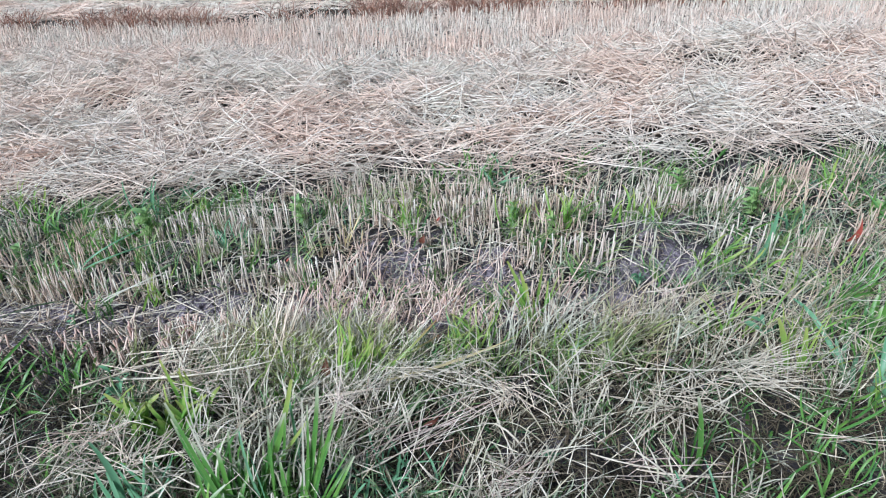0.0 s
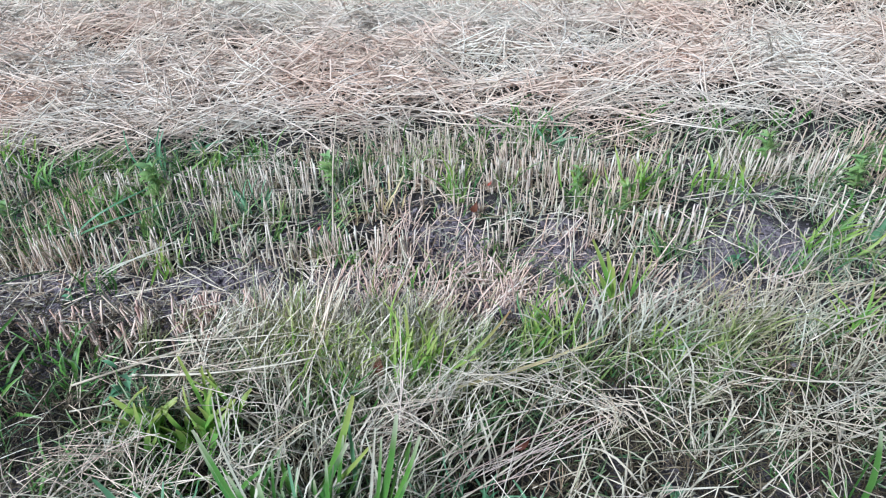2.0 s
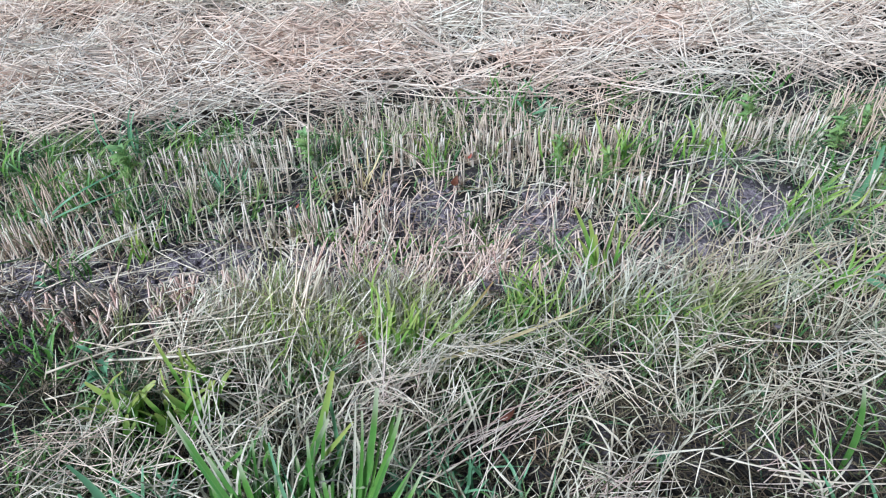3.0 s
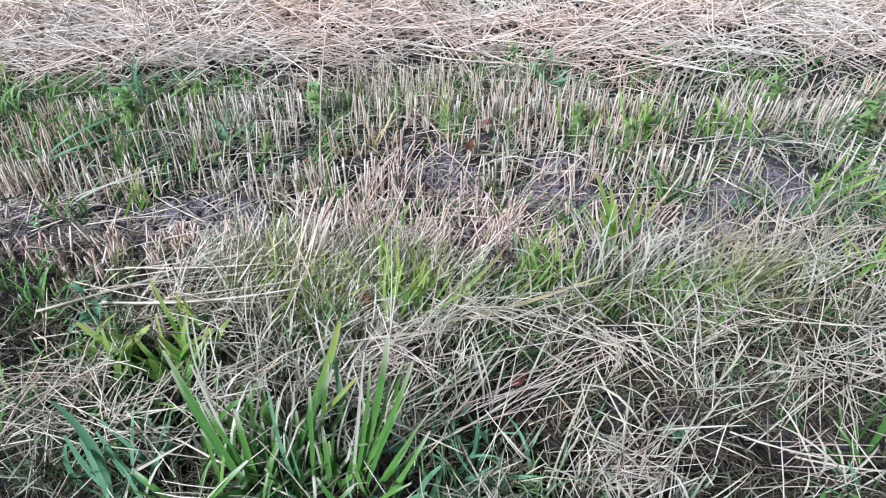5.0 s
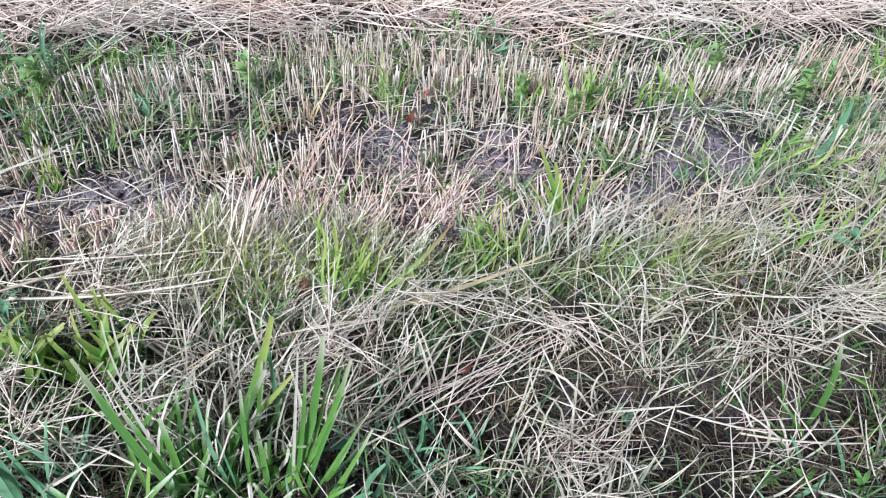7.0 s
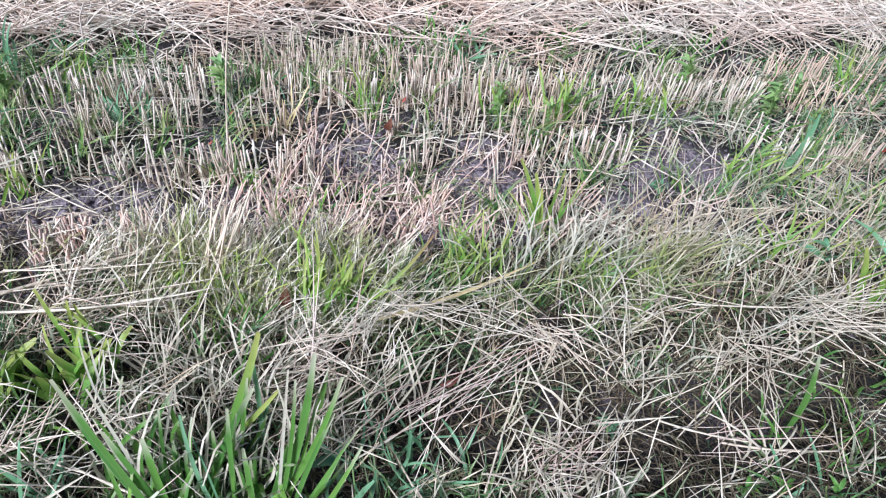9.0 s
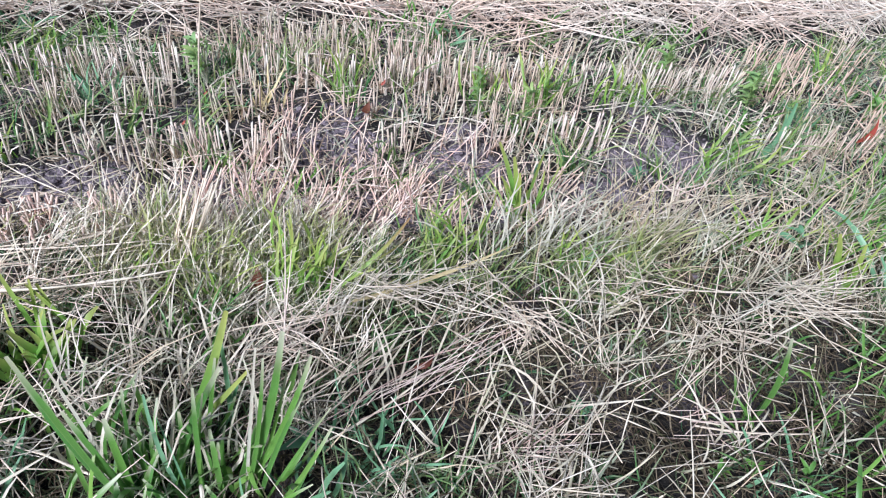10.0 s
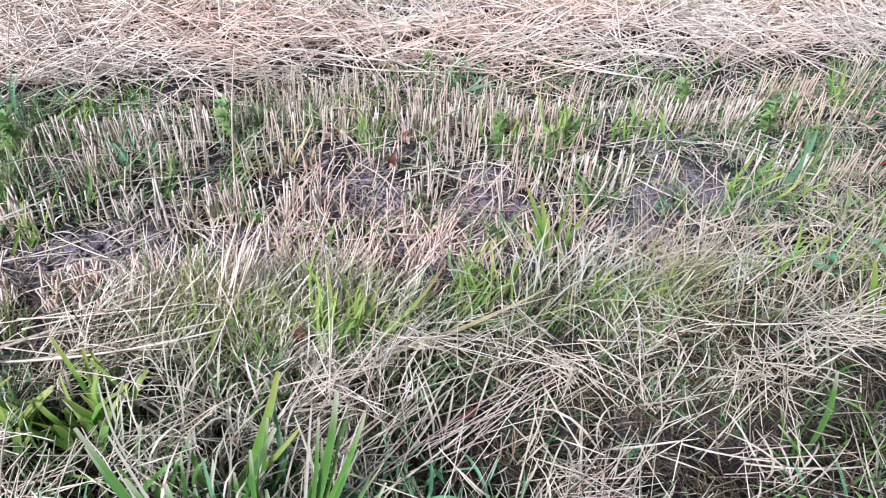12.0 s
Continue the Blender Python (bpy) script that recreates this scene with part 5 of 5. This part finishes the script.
STALKS = [  # from, to, width, side sweep
    ((-1.036, 1.114, 0.10), (-0.404, 1.507, 0.12), 0.0068, -0.04), ((-0.890, 1.167, 0.10), (-0.385, 1.246, 0.13), 0.0062, 0.03),
    ((-1.021, 1.059, 0.06), (-0.710, 1.210, 0.06), 0.0043, 0.0), ((-0.918, 0.994, 0.07), (-0.960, 0.800, 0.05), 0.0039, 0.0),
    ((0.004, 0.987, 0.07), (0.087, 1.090, 0.08), 0.0055, 0.0), ((-0.018, 0.842, 0.07), (0.183, 0.997, 0.10), 0.0047, 0.02),
    ((0.340, 1.101, 0.10), (0.424, 0.908, 0.06), 0.0047, 0.0), ((0.238, 0.795, 0.05), (0.339, 1.092, 0.09), 0.0043, 0.0),
    ((0.619, 0.967, 0.06), (0.807, 0.921, 0.06), 0.0043, 0.02), ((0.784, 1.301, 0.09), (1.320, 1.340, 0.08), 0.0043, -0.01),
    ((0.735, 0.918, 0.06), (0.980, 0.908, 0.06), 0.0047, 0.02), ((0.865, 1.099, 0.10), (0.643, 0.927, 0.05), 0.0043, 0.03),
    ((1.041, 1.287, 0.08), (1.275, 1.262, 0.07), 0.0055, 0.02), ((1.101, 3.201, 0.2), (1.044, 2.325, 0.1), 0.0055, 0.05),
    ((-0.10, 0.92, 0.09), (0.20, 1.16, 0.08), 0.0039, 0.02), ((0.09, 1.26, 0.08), (0.33, 1.08, 0.07), 0.0043, 0.0),
    ((-0.05, 1.28, 0.08), (0.25, 1.27, 0.07), 0.0039, 0.0), ((0.07, 1.28, 0.08), (-0.06, 1.40, 0.07), 0.0039, 0.0),
    ((-0.2, 1.04, 0.08), (0.08, 1.13, 0.09), 0.0039, 0.02), ((-0.95, 0.90, 0.05), (-0.70, 1.02, 0.06), 0.0039, 0.0),
    ((-0.55, 0.82, 0.07), (-0.20, 0.70, 0.06), 0.0047, 0.0), ((0.15, 0.72, 0.06), (0.02, 0.95, 0.06), 0.0047, 0.0),
    ((0.55, 1.30, 0.09), (0.75, 1.55, 0.10), 0.0039, 0.0), ((0.95, 1.45, 0.10), (1.25, 1.75, 0.12), 0.0047, 0.04),
    ((1.1, 1.5, 0.10), (1.5, 1.85, 0.12), 0.0047, 0.04), ((0.6, 1.62, 0.06), (0.85, 1.90, 0.10), 0.0039, 0.03),
    ((-1.25, 1.63, 0.0), (-0.95, 1.76, 0.02), 0.0047, 0.0), ((-1.0, 1.62, 0.0), (-0.72, 1.80, 0.03), 0.0047, 0.0),
    ((-0.85, 1.66, 0.02), (-1.1, 1.80, 0.02), 0.0043, 0.0), ((-0.25, 2.0, 0.02), (-0.1, 2.2, 0.06), 0.0047, 0.0),
]
for a, b, w, side in STALKS:
    stalk("long pale dry straw lying on the hay", a, b, w, None, 0.02, side)
for i in range(11):
    q = np.random.default_rng(540 + i)
    x, y, a, ell = q.uniform(-1.02, -0.66), q.uniform(1.08, 1.33), radians(22) + q.normal() * 0.16, q.uniform(0.24, 0.5)
    stalk("pale straight straw lying along the rut's edge", (x, y, q.uniform(0.05, 0.11)), (x + ell * math.cos(a), y + ell * math.sin(a), q.uniform(0.07, 0.13)),
          q.uniform(0.0026, 0.0042), CREAM if i % 3 else None, 0.015, q.normal() * 0.03)
stalk("tall dry stalk standing alone in the stubble", (-0.534, 1.914, -0.02), (-0.451, 1.914, 0.569), 0.006, None, 0.01, 0.02, "standing stalks")
stalk("tall thin dry stalk standing in the stubble", (0.35, 1.95, -0.01), (0.33, 1.97, 0.28), 0.004, None, 0.01, 0.02, "standing stalks")
for i in range(15):
    q = np.random.default_rng(500 + i)
    stalk("pale straw leaning in a loose sheaf by the rut", (-0.46 + q.normal() * 0.02, 1.38 + q.normal() * 0.015, -0.01),
          (-0.37 + q.normal() * 0.035, 1.45 + q.normal() * 0.03, 0.15 + q.uniform(0, 0.16)), q.uniform(0.004, 0.0068), CREAM if i % 2 else None, 0.01, q.normal() * 0.03, "standing stalks")

bundle("pinkish dry straw tuft lying on the hay", 0.38, 1.13, 0.13, 8, (-0.85, -0.53), 0.42, 0.0034, PINK, 61, 0.10, 0.10)
bundle("frayed pale end of a straw tuft", 0.39, 1.13, 0.15, 44, (0.25, -0.6), 0.09, 0.0034, CREAM, 62, 0.6, 0.45)
bundle("heap of pale straws beside bluish leaves", -0.66, 0.80, 0.10, 30, (0.6, 0.8), 0.18, 0.0036, CREAM, 79, 1.2, 0.2)
bundle("pale straws strewn beside a grass clump", -0.52, 0.90, 0.10, 22, (0.9, 0.3), 0.20, 0.0034, STALK, 80, 1.0, 0.25)
bundle("pinkish thin straws lying together", 0.22, 1.02, 0.09, 9, (-0.85, -0.6), 0.26, 0.0032, PINK, 63, 0.2, 0.1)
bundle("long pale straws lying side by side", 0.05, 1.02, 0.10, 5, (-0.7, -0.75), 0.30, 0.0034, CREAM, 74, 0.12, 0.08)
bundle("pale straws crossing by a yellow leaf", -0.02, 1.14, 0.10, 6, (-0.8, -0.5), 0.26, 0.0032, CREAM, 75, 0.25, 0.15)
bundle("frayed pinkish straws beside a grass clump", -0.12, 1.06, 0.10, 18, (0.2, 0.4), 0.12, 0.0034, PINK, 76, 0.5, 1.2)
bundle("flattened rosy hay in a hollow", 0.72, 0.93, 0.05, 14, (1.0, 0.1), 0.24, 0.0026, PINK, 77, 0.35, 0.1)
bundle("rosy matted straws at the hay's edge", 0.36, 0.84, 0.06, 30, (1.0, 0.2), 0.14, 0.0032, PINK, 78, 0.6, 0.2)
bundle("pale straws spreading like a star", 0.87, 1.12, 0.11, 26, (1.0, 0.3), 0.18, 0.0032, STALK, 64, 1.7, 0.35)
bundle("pale straws hanging over a dark hollow", 0.85, 1.13, 0.10, 20, (-0.6, -0.8), 0.20, 0.003, STALK, 65, 0.6, 0.3)
bundle("pale straws crossing above green grass", 0.07, 1.28, 0.085, 22, (1.0, -0.3), 0.20, 0.0034, STALK, 66, 1.4, 0.15)
bundle("pale straw tuft draped over hay", 0.42, 0.86, 0.06, 20, (0.2, 0.9), 0.20, 0.0032, STALK, 67, 0.9, 0.2)
bundle("flattened sheaf of pale straw", 1.08, 1.28, 0.10, 36, (1.0, 0.10), 0.32, 0.0034, STALK, 68, 0.5, 0.15)
bundle("small pale straw tuft by the bare soil", 0.96, 1.80, 0.05, 18, (0.4, 0.9), 0.13, 0.005, PINK, 69, 0.7, 0.5)
bundle("pinkish stubble stems leaning together", 0.30, 2.03, 0.0, 9, (0.5, 0.2), 0.10, 0.007, PINK, 70, 0.8, 1.6)
bundle("rosy broken stems on the bare soil", -0.05, 1.85, 0.0, 20, (0.8, 0.3), 0.12, 0.0055, PINK, 71, 1.2, 0.8)
bundle("rosy broken stems beside the rut", 0.12, 1.72, 0.0, 22, (0.8, 0.3), 0.12, 0.005, PINK, 72, 1.2, 0.7)
bundle("flattened grey hay at the field's edge", 1.0, 0.85, 0.06, 8, (0.9, 0.5), 0.24, 0.004, STALK, 73, 0.7, 0.1)

ob = new("yellow_leaf", leaf_mesh("yellow_leaf", (0, 0, 0), (0.404, 0.241, 0.0), 0.010, YELLOW, -0.02, 10, 0.4, 0.03, (0.6, 1, 1, 0.9, 0.6, 0.1)))
ob.location = (0.007, 1.17, 0.125)
tagged(ob, "long yellowed grass leaf lying over the hay", "leaf")
clump("grass_clump", "green grass blade bent over to an orange tip", [(-0.079, 1.375, 0.13, 1.46, 0.15, 0.016, 0.34, 0.0)], BENT)
for x, y, z, tip, w, lab in [(-0.238, 1.285, 0.035, (0.008, 0.01, 0.075), 0.036, "curled dead brown leaf standing in green grass"),
                             (0.15, 1.00, 0.11, (0.04, 0.03, 0.01), 0.014, "small reddish-brown dead leaf on hay"),
                             (-0.05, 2.24, 0.03, (0.02, 0.0, 0.05), 0.03, "curled brown leaf among stubble stems")]:
    ob = new("dead_leaf", leaf_mesh("dead_leaf", (0, 0, 0), tip, w, BROWN, 0.2, 7, 0.5, 0.1, (0.3, 0.9, 1, 0.8, 0.4, 0.05)))
    ob.location = (x, y, z)
    tagged(ob, lab, "leaf", "dead leaves")
for x, y, z, tip, w in [(1.783, 2.202, 0.06, (0.036, 0.0, 0.105), 0.024), (-0.31, 1.98, 0.05, (0.014, 0.01, 0.018), 0.011), (-0.61, 2.23, 0.06, (0.012, 0.01, 0.015), 0.009),
                        (-0.63, 2.03, 0.05, (0.012, 0.01, 0.015), 0.009), (0.0, 2.45, 0.04, (0.016, 0.01, 0.02), 0.012)]:
    ob = new("red_leaf", leaf_mesh("red_leaf", (0, 0, 0), tip, w, RED, 0.15, 7, 0.4, 0.1, (0.3, 0.9, 1, 0.8, 0.4, 0.05)))
    ob.location = (x, y, z)
    tagged(ob, "small red withered leaf caught in stubble", "leaf", "red leaves")


def clod(x, y, size, seed):
    """A lump of earth, half sunk."""
    bm = bmesh.new()
    bmesh.ops.create_icosphere(bm, subdivisions=3, radius=size)
    off = Vector((seed * 3.1, seed * 1.7, 0))
    for v in bm.verts:
        v.co *= 1 + 0.35 * noise.noise(v.co / size * 1.1 + off) + 0.16 * noise.noise(v.co / size * 3.3 + off)
        v.co.z *= 0.62
    me = bpy.data.meshes.new("soil_clod")
    bm.to_mesh(me)
    bm.free()
    me.materials.append(SOIL)
    for p in me.polygons:
        p.use_smooth = True
    ob = new("soil_clod", me)
    ob.location = (x, y, float(ground_z(np.array(x), np.array(y))) + size * 0.15)
    return tagged(ob, "crumbly lump of dark soil on bare ground", "soil", "soil clods")


q = np.random.default_rng(77)
for i in range(46):
    cx, cy, rad = BARE[i % len(BARE)]
    clod(cx + q.normal() * rad * 0.6, cy + q.normal() * rad * 0.4, q.uniform(0.007, 0.022), i)
clod(0.82, 1.86, 0.045, 90)
clod(-1.43, 1.55, 0.04, 91)


# ---- single stems and straws nearest to the path ----
def stem_mesh(seed, material):
    """One cut stem: a hollow stub with a slanted top and a torn sheath."""
    q = np.random.default_rng(seed)
    k, n = 4, 6
    c = np.stack([q.normal() * 0.004 * np.linspace(0, 1, k) ** 2, q.normal() * 0.004 * np.linspace(0, 1, k) ** 2, np.linspace(-0.012, 0.13, k)], 1)
    w = 0.0032 * np.array([1.05, 1.0, 0.95, 1.0])
    ang = np.linspace(0, 2 * np.pi, n, endpoint=False)
    ring = c[:, None] + np.stack([np.cos(ang), np.sin(ang), 0 * ang], 1)[None] * w[:, None, None]
    ring[-1, :, 2] += 0.005 * np.cos(ang + q.uniform(0, 6))
    at = np.arange(k - 1)[:, None] * n
    quads = [np.concatenate([at + i, at + (i + 1) % n, at + n + (i + 1) % n, at + n + i], 1) for i in range(n)]
    quads.append(np.array([[0, 1, 2, 3], [0, 3, 4, 5]]) + (k - 1) * n)
    s = np.linspace(0, 1, 4)
    out = q.normal(size=2) * 0.02
    m = np.stack([0.003 + out[0] * s ** 2, out[1] * s ** 2, 0.02 + 0.07 * s - 0.02 * s ** 3], 1)
    sheath = np.stack([m - [0, 0.003, 0], m + [0, 0.003, 0]], 1).reshape(-1, 3)
    j = len(ring.reshape(-1, 3)) + np.arange(3)[:, None] * 2
    quads.append(np.concatenate([j, j + 1, j + 3, j + 2], 1))
    return mesh_from("stem", np.concatenate([ring.reshape(-1, 3), sheath]), np.concatenate(quads), material)


def straw_piece(seed, material, length):
    q = np.random.default_rng(seed)
    return stalk_mesh("straw", (-length / 2, 0, 0), (length / 2, 0, 0), 0.0027, material, q.normal() * 0.02, 6, 6, 1, q.normal() * 0.025)


STUB_ONE = fibre("stubble_stem", [(0.58, 0.48, 0.40), (0.73, 0.65, 0.57), (0.70, 0.58, 0.53), (0.80, 0.74, 0.67), (0.58, 0.57, 0.44), (0.72, 0.62, 0.55)], "object", fleck=40.0)
STRAW_ONE = fibre("single_straw", [(0.60, 0.51, 0.45), (0.78, 0.69, 0.62), (0.85, 0.78, 0.72), (0.74, 0.63, 0.57), (0.87, 0.81, 0.77)], "object")
q = np.random.default_rng(88)
stems = [stem_mesh(700 + i, STUB_ONE) for i in range(14)]
spots = drill_rows(q, 1.86, 2, 0.48, -1.7, 1.5, 0.016, 0.10, 0.026)
spots = spots[keep_off_bare(q, spots, 0.15)]
spots = spots[q.permutation(len(spots))[:300]]
for i, (x, y) in enumerate(spots):
    ob = part("stem", stems[i % 14], stubble)
    tip_over = math.degrees(math.atan(0.02 + 0.09 * min(max((x - 0.45) / 0.8, 0), 1)))
    ob.matrix_basis = pose(x, y, float(ground_z(np.array(x), np.array(y))), q.normal() * 4, q.normal() * 4 + tip_over) @ pose(0, 0, 0, 0, 0, q.uniform(0, 360)) @ Matrix.Diagonal((1, 1, q.uniform(0.8, 1.25), 1))
pieces = [straw_piece(720 + i, STALK, 0.05 + 0.011 * i) for i in range(12)]
spots = mat_spots(q, 1600, -1.1, 1.5, 0.7, 1.5, 0.35, 91)[:300]
for i, (x, y) in enumerate(spots):
    ob = part("straw", pieces[i % 12], hay)
    ob.matrix_basis = pose(x, y, float(mat_top(np.array(x), np.array(y))) + q.uniform(0.0, 0.035), q.uniform(0, 360), q.normal() * 16, q.uniform(0, 360))
spots = near_swath(3000, -3.2, 3.2, 0.02, 92)
spots = spots[spots[:, 1] < np.interp(spots[:, 0], EDGE_X, EDGE_NEAR) + 0.9][:300]
long_pieces = [straw_piece(740 + i, STRAW_ONE, 0.22 + 0.02 * i) for i in range(12)]
for i, (x, y) in enumerate(spots):
    ob = part("straw", long_pieces[i % 12], swath)
    ob.matrix_basis = pose(x, y, float(swath_top(np.array(x), np.array(y))) + q.uniform(0.02, 0.05), q.uniform(0, 360), q.normal() * 8, q.normal() * 50) @ Matrix.Diagonal((1, 2.2, 2.2, 1))
